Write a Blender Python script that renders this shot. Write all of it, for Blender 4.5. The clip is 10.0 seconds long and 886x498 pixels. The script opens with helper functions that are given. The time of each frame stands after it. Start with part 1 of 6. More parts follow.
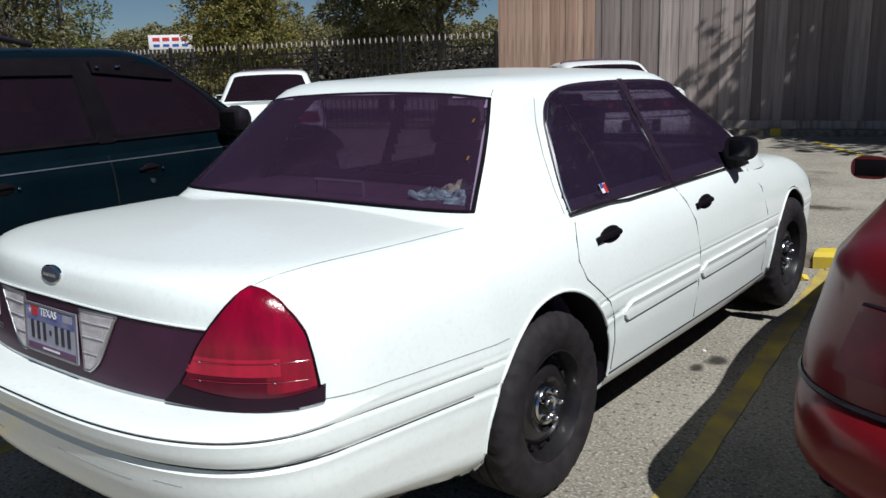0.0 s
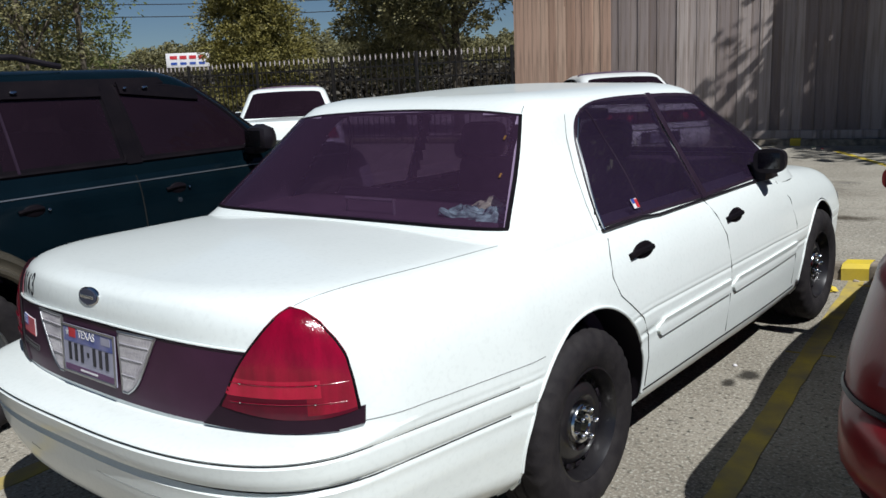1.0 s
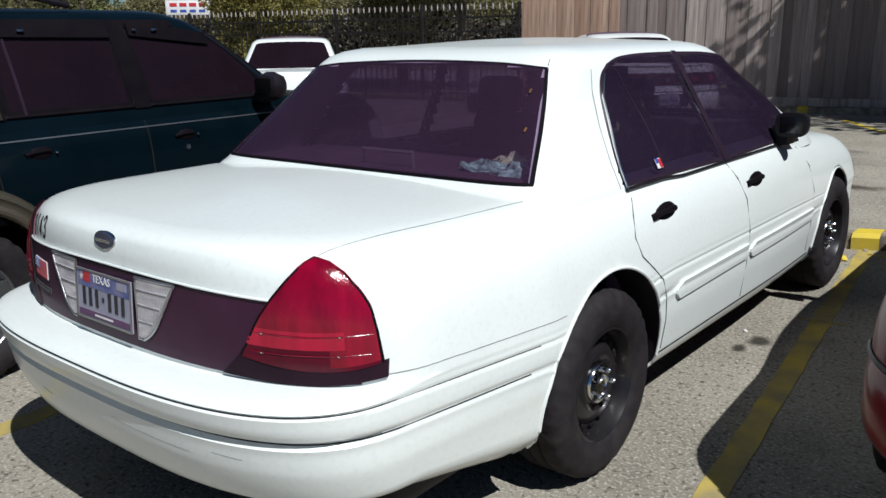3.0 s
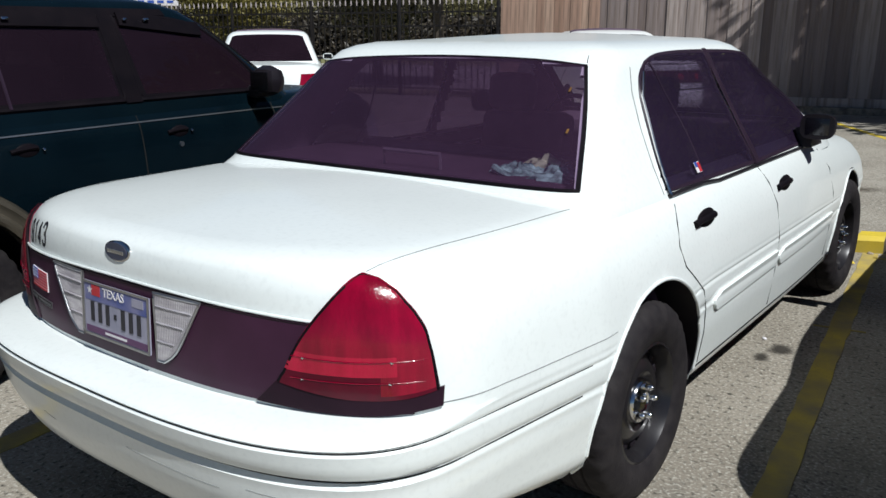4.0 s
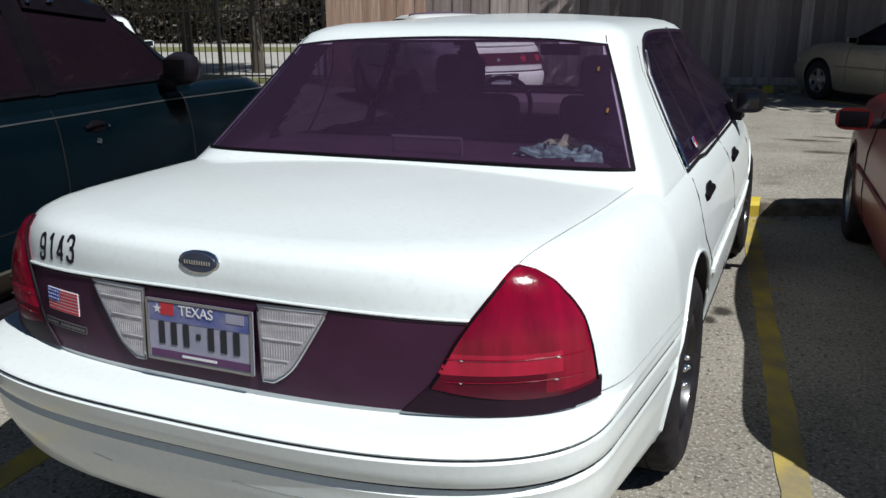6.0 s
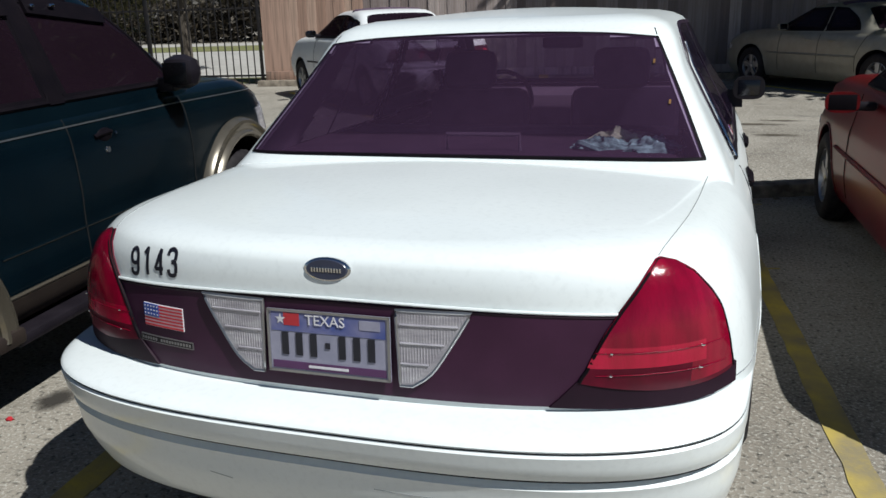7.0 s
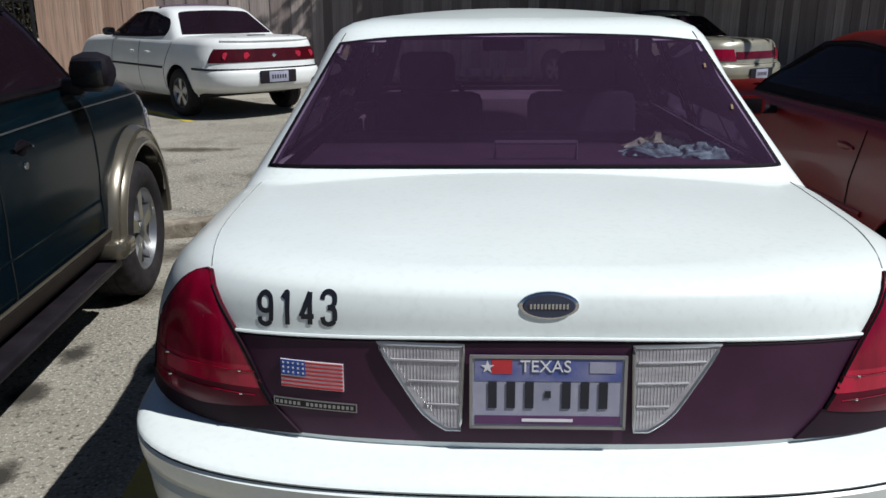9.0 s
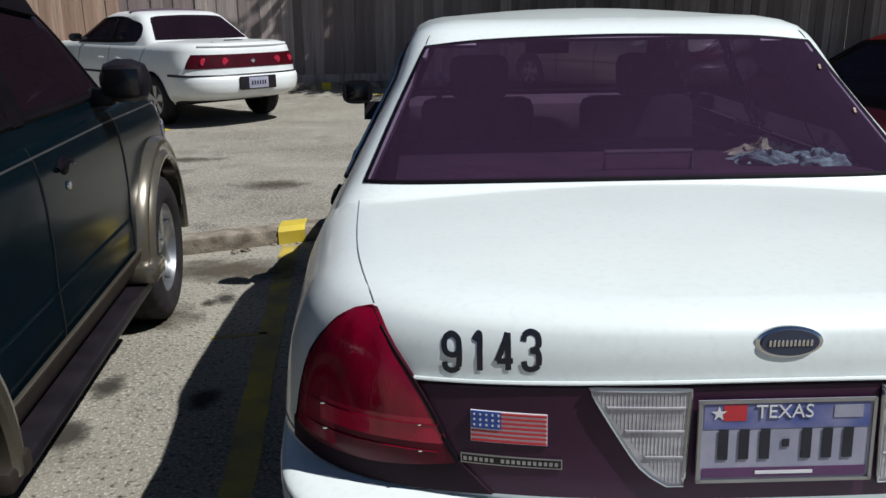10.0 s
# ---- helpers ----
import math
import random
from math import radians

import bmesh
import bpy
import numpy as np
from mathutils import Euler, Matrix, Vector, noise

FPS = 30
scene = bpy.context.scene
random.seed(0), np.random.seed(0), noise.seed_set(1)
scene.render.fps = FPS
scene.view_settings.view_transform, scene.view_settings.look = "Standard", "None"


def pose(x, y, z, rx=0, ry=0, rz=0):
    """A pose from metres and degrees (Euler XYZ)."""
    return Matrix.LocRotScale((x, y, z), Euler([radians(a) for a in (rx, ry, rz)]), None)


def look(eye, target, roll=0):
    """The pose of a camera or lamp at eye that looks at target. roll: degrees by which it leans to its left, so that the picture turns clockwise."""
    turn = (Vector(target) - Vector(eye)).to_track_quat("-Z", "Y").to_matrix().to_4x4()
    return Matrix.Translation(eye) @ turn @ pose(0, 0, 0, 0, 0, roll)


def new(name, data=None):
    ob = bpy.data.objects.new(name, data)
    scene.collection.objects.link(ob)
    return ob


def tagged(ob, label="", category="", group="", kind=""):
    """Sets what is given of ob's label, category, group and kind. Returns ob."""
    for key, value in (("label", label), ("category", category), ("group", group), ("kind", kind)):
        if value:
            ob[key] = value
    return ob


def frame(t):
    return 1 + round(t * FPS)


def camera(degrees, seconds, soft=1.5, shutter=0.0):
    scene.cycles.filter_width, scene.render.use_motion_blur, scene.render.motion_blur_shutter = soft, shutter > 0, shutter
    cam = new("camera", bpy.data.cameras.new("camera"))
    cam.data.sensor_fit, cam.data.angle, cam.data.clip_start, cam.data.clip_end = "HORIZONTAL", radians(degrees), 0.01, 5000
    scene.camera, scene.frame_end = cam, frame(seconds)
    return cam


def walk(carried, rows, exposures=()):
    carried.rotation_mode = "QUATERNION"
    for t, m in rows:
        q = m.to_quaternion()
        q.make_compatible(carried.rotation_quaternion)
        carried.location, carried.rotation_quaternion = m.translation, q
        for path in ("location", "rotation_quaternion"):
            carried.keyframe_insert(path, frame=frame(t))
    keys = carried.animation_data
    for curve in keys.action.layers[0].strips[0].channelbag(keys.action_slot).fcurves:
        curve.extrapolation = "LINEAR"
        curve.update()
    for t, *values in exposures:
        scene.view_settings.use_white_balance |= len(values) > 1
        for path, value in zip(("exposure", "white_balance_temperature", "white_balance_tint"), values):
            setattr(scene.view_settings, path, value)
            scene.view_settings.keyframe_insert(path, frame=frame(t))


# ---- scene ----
cam = camera(55.8, 10.0)
METRES, EYE, TILT, LEAN, TURN = 8.0, 1.5, 0.0, 0.0, 0.0
PATH = [
    (0, (2.379, -1.039, 1.549), (1.183, 0.504, 1.116), -1.9),
    (0.5, (2.341, -1.071, 1.563), (1.167, 0.485, 1.115), -2.7),
    (1, (2.323, -1.065, 1.565), (1.094, 0.462, 1.164), -2.7),
    (1.5, (2.303, -1.072, 1.563), (1.018, 0.4, 1.139), -2.4),
    (2, (2.298, -1.083, 1.556), (1.019, 0.385, 1.097), -1.9),
    (2.5, (2.291, -1.088, 1.546), (1.06, 0.411, 1.058), -1.2),
    (4, (1.926, -1.046, 1.538), (0.78, 0.512, 1.029), -0.2),
    (4.5, (1.763, -1.134, 1.536), (0.776, 0.525, 1.011), -0.1),
    (5, (1.601, -1.248, 1.537), (0.742, 0.469, 0.979), -0.1),
    (5.5, (1.424, -1.272, 1.52), (0.615, 0.474, 0.976), 0.3),
    (7, (0.774, -1.486, 1.542), (0.203, 0.347, 0.983), -1.7),
    (7.5, (0.569, -1.494, 1.539), (0.045, 0.357, 0.993), -0.5),
    (8, (0.325, -1.435, 1.547), (-0.104, 0.442, 1.007), -0.7),
    (8.5, (0.098, -1.396, 1.544), (-0.138, 0.52, 1.021), 1.6),
    (9, (-0.187, -1.369, 1.537), (-0.222, 0.55, 0.975), -0.0),
    (9.5, (-0.415, -1.243, 1.524), (-0.368, 0.672, 0.951), 0.3),
    (10, (-0.646, -1.14, 1.527), (-0.571, 0.78, 0.972), -0.4),
]
walk(cam, [(t, look(eye, target, roll)) for t, eye, target, roll in PATH], ((0.0, 0.06, 6150, 7.0), (10.0, 0.06, 6150, 7.0)))

# ---- world and sun ----
SUN = Vector((0.69, -0.26, 1.0)).normalized()
world = bpy.data.worlds.new("sky")
scene.world = world
world.use_nodes = True
sky = world.node_tree.nodes.new("ShaderNodeTexSky")
sky.sky_type, sky.sun_disc = "NISHITA", False
sky.sun_elevation = math.asin(SUN.z)
sky.sun_rotation = math.atan2(SUN.x, SUN.y)
sky.altitude = 2500
sky.air_density, sky.dust_density, sky.ozone_density = 1.0, 0.0, 4.0
background = world.node_tree.nodes["Background"]
background.inputs[1].default_value = 0.037
world.node_tree.links.new(sky.outputs[0], background.inputs[0])
sun_data = bpy.data.lights.new("sun", "SUN")
sun_data.energy, sun_data.angle, sun_data.color = 5.0, radians(0.5), (1.0, 0.975, 0.94)
sun = new("sun", sun_data)
sun.matrix_world = look(SUN * 50, (0, 0, 0))


# ---- materials ----
def nodes_of(name):
    m = bpy.data.materials.new(name)
    m.use_nodes = True
    t = m.node_tree
    return m, t, t.nodes["Principled BSDF"], t.nodes["Material Output"]


def noise_mix(t, a, b, scale, lo=0.35, hi=0.65, detail=6.0, stretch=(1, 1, 1), source="Object"):
    """A colour socket that runs from a to b by noise of that scale."""
    co = t.nodes.new("ShaderNodeTexCoord")
    mp = t.nodes.new("ShaderNodeMapping")
    mp.inputs["Scale"].default_value = stretch
    nz = t.nodes.new("ShaderNodeTexNoise")
    nz.inputs["Scale"].default_value, nz.inputs["Detail"].default_value = scale, detail
    rm = t.nodes.new("ShaderNodeMapRange")
    rm.inputs[1].default_value, rm.inputs[2].default_value = lo, hi
    mx = t.nodes.new("ShaderNodeMix")
    mx.data_type = "RGBA"
    t.links.new(co.outputs[source], mp.inputs[0])
    t.links.new(mp.outputs[0], nz.inputs["Vector"])
    t.links.new(nz.outputs[0], rm.inputs[0])
    t.links.new(rm.outputs[0], mx.inputs[0])
    for i, c in ((6, a), (7, b)):
        if isinstance(c, tuple):
            mx.inputs[i].default_value = (*c, 1)
        else:
            t.links.new(c, mx.inputs[i])
    return mx.outputs[2], rm.outputs[0], nz


def bump(t, p, height, strength=0.3, distance=0.01):
    b = t.nodes.new("ShaderNodeBump")
    b.inputs["Strength"].default_value, b.inputs["Distance"].default_value = strength, distance
    t.links.new(height, b.inputs["Height"])
    t.links.new(b.outputs[0], p.inputs["Normal"])


def simple(name, a, b=None, rough=0.5, metal=0.0, scale=8.0, coat=0.0, relief=0.0, fine=60.0, stretch=(1, 1, 1), spec=0.5):
    """A plain surface with two scales of variation."""
    m, t, p, _ = nodes_of(name)
    b = b or tuple(v * 0.8 for v in a)
    big, _, _ = noise_mix(t, a, b, scale, stretch=stretch)
    mid = tuple((u + v) * 0.45 for u, v in zip(a, b))
    small, fac, _ = noise_mix(t, big, mid, fine, 0.5, 0.9, stretch=stretch)
    t.links.new(small, p.inputs["Base Color"])
    p.inputs["Roughness"].default_value, p.inputs["Metallic"].default_value = rough, metal
    p.inputs["Coat Weight"].default_value, p.inputs["Coat Roughness"].default_value = coat, 0.06
    p.inputs["Specular IOR Level"].default_value = spec
    if relief:
        bump(t, p, fac, relief, 0.004)
    return m


def glass(name, tint, rough=0.0, haze=0.0, haze_tint=(0.3, 0.16, 0.3), gloss=0.9):
    """Tinted car glass: what is behind shows through, and the surroundings show on it; haze mixes in a painted veil."""
    m, t, p, out = nodes_of(name)
    t.nodes.remove(p)
    tr, gl = t.nodes.new("ShaderNodeBsdfTransparent"), t.nodes.new("ShaderNodeBsdfGlossy")
    tr.inputs[0].default_value = (*tint, 1)
    gl.inputs["Roughness"].default_value = rough
    lw, mx = t.nodes.new("ShaderNodeLayerWeight"), t.nodes.new("ShaderNodeMixShader")
    lw.inputs[0].default_value = 0.5
    pw, fr = t.nodes.new("ShaderNodeMath"), t.nodes.new("ShaderNodeMath")
    pw.operation, fr.operation = "POWER", "MULTIPLY_ADD"
    pw.inputs[1].default_value = 5.0
    fr.inputs[1].default_value, fr.inputs[2].default_value = gloss, 0.05 * gloss
    t.links.new(lw.outputs["Facing"], pw.inputs[0])
    t.links.new(pw.outputs[0], fr.inputs[0])
    if haze:
        df, hz = t.nodes.new("ShaderNodeBsdfDiffuse"), t.nodes.new("ShaderNodeMixShader")
        colour, fac, _ = noise_mix(t, haze_tint, tuple(v * 0.75 for v in haze_tint), 2.2, 0.3, 0.7)
        t.links.new(colour, df.inputs[0])
        hz.inputs[0].default_value = haze
        t.links.new(tr.outputs[0], hz.inputs[1])
        t.links.new(df.outputs[0], hz.inputs[2])
        clear = hz.outputs[0]
    else:
        clear = tr.outputs[0]
    for a, b in ((fr.outputs[0], mx.inputs[0]), (clear, mx.inputs[1]), (gl.outputs[0], mx.inputs[2]), (mx.outputs[0], out.inputs[0])):
        t.links.new(a, b)
    return m


def asphalt():
    m, t, p, _ = nodes_of("worn asphalt")
    base, _, _ = noise_mix(t, (0.19, 0.166, 0.132), (0.32, 0.288, 0.237), 0.9, 0.3, 0.7)
    worn, _, _ = noise_mix(t, base, (0.11, 0.10, 0.085), 3.1, 0.60, 0.78)
    grit, fac, _ = noise_mix(t, worn, (0.46, 0.44, 0.38), 70.0, 0.50, 0.70, 4.0)
    dark, _, _ = noise_mix(t, grit, (0.05, 0.045, 0.035), 42.0, 0.54, 0.72, 4.0)
    stain, _, _ = noise_mix(t, dark, (0.085, 0.072, 0.055), 2.2, 0.56, 0.95, 8.0)
    pale, _, _ = noise_mix(t, stain, (0.38, 0.35, 0.295), 0.6, 0.60, 0.80, 10.0, (0.6, 1.6, 1))
    t.links.new(pale, p.inputs["Base Color"])
    p.inputs["Roughness"].default_value = 0.9
    bump(t, p, fac, 0.55, 0.006)
    return m


def wood(name="weathered fence wood", lo=(0.20, 0.145, 0.10), mid=(0.27, 0.22, 0.175), hi=(0.40, 0.31, 0.23)):
    """Weathered fence boards, each a little different."""
    m, t, p, _ = nodes_of(name)
    info = t.nodes.new("ShaderNodeObjectInfo")
    ramp = t.nodes.new("ShaderNodeValToRGB")
    ramp.color_ramp.elements[0].color, ramp.color_ramp.elements[1].color = (*lo, 1), (*hi, 1)
    e = ramp.color_ramp.elements.new(0.5)
    e.color = (*mid, 1)
    t.links.new(info.outputs["Random"], ramp.inputs[0])
    grain, fac, _ = noise_mix(t, ramp.outputs[0], (0.15, 0.11, 0.08), 14.0, 0.45, 0.75, 8.0, (1, 1, 0.05))
    stain, _, _ = noise_mix(t, grain, (0.11, 0.085, 0.065), 1.4, 0.58, 0.8, 5.0, (1, 1, 0.35), "Object")
    t.links.new(stain, p.inputs["Base Color"])
    p.inputs["Roughness"].default_value = 0.85
    bump(t, p, fac, 0.6, 0.01)
    return m


def leaf(name, a, b):
    m, t, p, _ = nodes_of(name)
    geo = t.nodes.new("ShaderNodeNewGeometry")
    mx = t.nodes.new("ShaderNodeMix")
    mx.data_type = "RGBA"
    mx.inputs[6].default_value, mx.inputs[7].default_value = (*a, 1), (*b, 1)
    t.links.new(geo.outputs["Random Per Island"], mx.inputs[0])
    t.links.new(mx.outputs[2], p.inputs["Base Color"])
    p.inputs["Roughness"].default_value = 0.6
    p.inputs["Transmission Weight"].default_value = 0.0
    return m


WHITE = simple("white car paint", (0.80, 0.84, 0.825), (0.77, 0.81, 0.795), 0.32, coat=0.5, scale=3.0)
WHITE_OLD = simple("older white paint", (0.74, 0.75, 0.74), (0.68, 0.69, 0.68), 0.35, coat=0.4, scale=3.0)
GREEN = simple("dark green metallic paint", (0.0026, 0.0080, 0.0125), (0.0020, 0.0062, 0.010), 0.2, 0.2, coat=0.12, scale=5.0, spec=0.18)
SILL = simple("dark brown sill plastic", (0.022, 0.016, 0.014), (0.030, 0.022, 0.018), 0.6, spec=0.2)
TAN = simple("tan cladding paint", (0.15, 0.13, 0.10), (0.12, 0.105, 0.08), 0.26, 0.55, coat=0.7)
RED = simple("faded dark red paint", (0.125, 0.003, 0.006), (0.090, 0.006, 0.007), 0.32, coat=0.15, scale=1.6, relief=0.05, spec=0.25)
GOLD = simple("beige metallic paint", (0.31, 0.29, 0.235), (0.27, 0.25, 0.20), 0.35, 0.35, coat=0.6)
# plum flare veil put into these dark colours, strongest in PANEL and PILLAR
BLACK = simple("black plastic", (0.010, 0.008, 0.011), (0.016, 0.013, 0.017), 0.42, relief=0.05, spec=0.25)
PANEL = simple("dark tail panel", (0.034, 0.008, 0.026), (0.045, 0.012, 0.035), 0.5, coat=0.12, spec=0.25)
TRIM = simple("dark window trim", (0.005, 0.004, 0.006), (0.008, 0.006, 0.008), 0.55, spec=0.06)
PILLAR = simple("dark pillar trim with flare tint", (0.022, 0.013, 0.024), (0.028, 0.017, 0.030), 0.35, spec=0.2)
GAP = simple("shadow gap seal", (0.02, 0.02, 0.02), (0.012, 0.012, 0.012), 0.9, spec=0.1)
RUBBER = simple("tyre rubber", (0.012, 0.010, 0.012), (0.022, 0.019, 0.02), 0.75, scale=20, relief=0.3, spec=0.25)
STEEL_BLACK = simple("black steel wheel", (0.012, 0.011, 0.013), (0.02, 0.018, 0.02), 0.3, 0.2, coat=0.4)
CHROME = simple("chrome", (0.75, 0.75, 0.76), (0.6, 0.6, 0.61), 0.12, 1.0)
ALLOY = simple("silver alloy", (0.45, 0.45, 0.46), (0.36, 0.36, 0.37), 0.32, 0.9)
LENS_RED = simple("red lamp lens", (0.25, 0.0006, 0.021), (0.16, 0.0005, 0.014), 0.14, coat=0.3, scale=26, stretch=(1, 1, 0.15), relief=0.12, fine=190, spec=0.4)
LENS_DEEP = simple("deep red lamp lens", (0.10, 0.001, 0.014), (0.065, 0.001, 0.010), 0.35, coat=0.1, scale=16, spec=0.2)
LENS_SMOKE = simple("smoked dark red lens", (0.055, 0.002, 0.006), (0.038, 0.0015, 0.004), 0.3, coat=0.1, scale=10, spec=0.3)
BRIGHT_RED = simple("bright red lamp lens", (0.42, 0.001, 0.034), (0.31, 0.001, 0.024), 0.16, coat=0.5, scale=26, stretch=(1, 1, 0.15), relief=0.12, fine=190)
# mirror colour darkened to stand for the dark surroundings it reflects
DARK_MIRROR = simple("darkened mirror glass", (0.05, 0.05, 0.055), (0.04, 0.04, 0.045), 0.15, 0.9)
BADGE_BLUE = simple("dark badge blue", (0.045, 0.05, 0.085), (0.03, 0.035, 0.06), 0.3)
LENS_CLEAR = simple("clear ribbed lens", (0.46, 0.44, 0.46), (0.30, 0.28, 0.31), 0.2, 0.05, coat=0.8, scale=14, stretch=(1, 1, 4))
# lamp base and cabin colours carry the same plum flare veil
LAMP_BASE = simple("dark lamp base with flare tint", (0.014, 0.005, 0.011), (0.020, 0.007, 0.015), 0.55, spec=0.15)
DARK_IN = simple("dark cabin cloth", (0.11, 0.075, 0.105), (0.085, 0.06, 0.085), 0.9, spec=0.1)
GREY_IN = simple("grey cabin cloth", (0.12, 0.095, 0.12), (0.085, 0.07, 0.085), 0.9)
SHELF = simple("parcel shelf felt", (0.06, 0.04, 0.055), (0.045, 0.03, 0.042), 0.95, spec=0.1)
# purple lens veil put into the glass as haze and tint
FILM_SIDE = glass("dark window film with purple flare haze", (0.12, 0.10, 0.145), haze=0.11, haze_tint=(0.17, 0.11, 0.24))
FILM = glass("window film with purple flare haze", (0.58, 0.50, 0.61), haze=0.10, haze_tint=(0.26, 0.13, 0.27))
FILM_DARK = glass("dark privacy glass", (0.075, 0.06, 0.075), haze=0.07, haze_tint=(0.17, 0.09, 0.15), gloss=0.4)
CLEARISH = glass("lightly tinted glass", (0.82, 0.84, 0.83))
CLOTH_A = simple("pale teal cloth", (0.50, 0.88, 0.74), (0.02, 0.07, 0.06), 0.9, scale=24, stretch=(0.5, 1.8, 1))
CLOTH_B = simple("cream cloth", (0.80, 0.95, 0.58), (0.07, 0.09, 0.04), 0.9, scale=20, stretch=(0.5, 1.8, 1))
PLATE_WHITE = simple("plate white", (0.33, 0.32, 0.40), (0.26, 0.26, 0.34), 0.4, scale=20)
PLATE_BLUE = simple("plate blue", (0.06, 0.085, 0.27), (0.20, 0.20, 0.34), 0.4, scale=14)
PLATE_PURPLE = simple("plate plum", (0.10, 0.035, 0.11), (0.08, 0.03, 0.09), 0.4)
INK = simple("black ink", (0.012, 0.012, 0.02), (0.02, 0.02, 0.03), 0.4)
FLAG_RED = simple("decal red", (0.50, 0.03, 0.04), (0.42, 0.025, 0.035), 0.4)
FLAG_BLUE = simple("decal blue", (0.03, 0.08, 0.35), (0.025, 0.06, 0.28), 0.4)
FLAG_WHITE = simple("decal white", (0.72, 0.70, 0.72), (0.62, 0.6, 0.62), 0.4)
TIP = simple("pale weathered spear tip", (0.50, 0.45, 0.45), (0.34, 0.30, 0.30), 0.6)
AMBER = simple("amber decal", (0.22, 0.11, 0.03), (0.16, 0.08, 0.02), 0.5)
SEAM = simple("faint body seam", (0.30, 0.31, 0.31), (0.22, 0.23, 0.23), 0.8, spec=0.1)
ASPHALT = asphalt()
KERB = simple("stained concrete kerb", (0.30, 0.255, 0.20), (0.10, 0.082, 0.062), 0.95, scale=9.0, relief=1.0, fine=55)
YELLOW = simple("worn yellow paint", (0.62, 0.46, 0.03), (0.50, 0.38, 0.05), 0.75, scale=5, relief=0.3)
YELLOW_WORN = simple("faded yellow line", (0.50, 0.37, 0.055), (0.24, 0.20, 0.11), 0.85, scale=4, relief=0.3)
WOOD = wood("weathered fence wood", (0.19, 0.15, 0.142), (0.29, 0.24, 0.228), (0.46, 0.39, 0.36))
WOOD_NEW = wood("paler fence wood", (0.34, 0.21, 0.15), (0.42, 0.27, 0.20), (0.52, 0.36, 0.27))
IRON = simple("black iron", (0.012, 0.011, 0.012), (0.025, 0.02, 0.018), 0.5, 0.4)
BARK = simple("grey bark", (0.10, 0.08, 0.06), (0.055, 0.045, 0.035), 0.95, relief=0.8, stretch=(1, 1, 0.3))
LEAF_A = leaf("olive leaves", (0.07, 0.09, 0.022), (0.17, 0.18, 0.05))
LEAF_B = leaf("yellow green leaves", (0.085, 0.080, 0.016), (0.22, 0.185, 0.045))
LEAF_D = leaf("leaves darkened for tree shade", (0.018, 0.014, 0.009), (0.05, 0.038, 0.022))
LEAF_C = leaf("dull brown green leaves", (0.075, 0.072, 0.03), (0.17, 0.15, 0.06))
GRASS = simple("dry grass", (0.12, 0.14, 0.04), (0.20, 0.18, 0.08), 0.95, scale=2.0, relief=0.6)
ROAD = simple("pale street concrete", (0.42, 0.40, 0.36), (0.34, 0.32, 0.29), 0.9, scale=1.2, relief=0.3)


# ---- mesh helpers ----
def finish(bm, sharp=38):
    bm.normal_update()
    for f in bm.faces:
        f.smooth = True
    lim = radians(sharp)
    for e in bm.edges:
        e.smooth = len(e.link_faces) < 2 or e.calc_face_angle(0) < lim


def part(name, bm, material, parent=None, label="", sharp=38):
    """Links a bmesh as one mesh object, under a thing or a part."""
    finish(bm, sharp)
    me = bpy.data.meshes.new(name)
    bm.to_mesh(me)
    bm.free()
    for m in (material if isinstance(material, (list, tuple)) else [material]):
        me.materials.append(m)
    ob = new(name, me)
    ob.parent = parent
    return tagged(ob, label)


def box(sx, sy, sz, at=(0, 0, 0), bevel=0.0, bm=None, rot=None):
    b = bmesh.new()
    bmesh.ops.create_cube(b, size=1, matrix=Matrix.Diagonal((sx, sy, sz, 1)))
    if bevel:
        bmesh.ops.bevel(b, geom=b.edges[:], offset=bevel, segments=2, affect="EDGES", profile=0.5)
    bmesh.ops.transform(b, matrix=Matrix.Translation(at) @ (rot or Matrix.Identity(4)), verts=b.verts)
    return join(bm, b)


def join(bm, other):
    if bm is None:
        return other
    me = bpy.data.meshes.new("tmp")
    other.to_mesh(me)
    other.free()
    bm.from_mesh(me)
    bpy.data.meshes.remove(me)
    return bm


def lathe(profile, n=48, axis="x", bm=None, at=(0, 0, 0), wobble=None):
    """Turns (radius, along) pairs about an axis."""
    b = bmesh.new()
    rings = []
    for j in range(n):
        a = 2 * math.pi * j / n
        ring = []
        for i, (r, h) in enumerate(profile):
            if wobble:
                r = wobble(i, j, r)
            p = {"x": (h, r * math.cos(a), r * math.sin(a)), "z": (r * math.cos(a), r * math.sin(a), h), "y": (r * math.sin(a), h, r * math.cos(a))}[axis]
            ring.append(b.verts.new((p[0] + at[0], p[1] + at[1], p[2] + at[2])))
        rings.append(ring)
    for j in range(n):
        r0, r1 = rings[j], rings[(j + 1) % n]
        for i in range(len(profile) - 1):
            b.faces.new((r0[i], r0[i + 1], r1[i + 1], r1[i]))
    bmesh.ops.remove_doubles(b, verts=b.verts, dist=1e-5)
    bmesh.ops.recalc_face_normals(b, faces=b.faces)
    return join(bm, b)


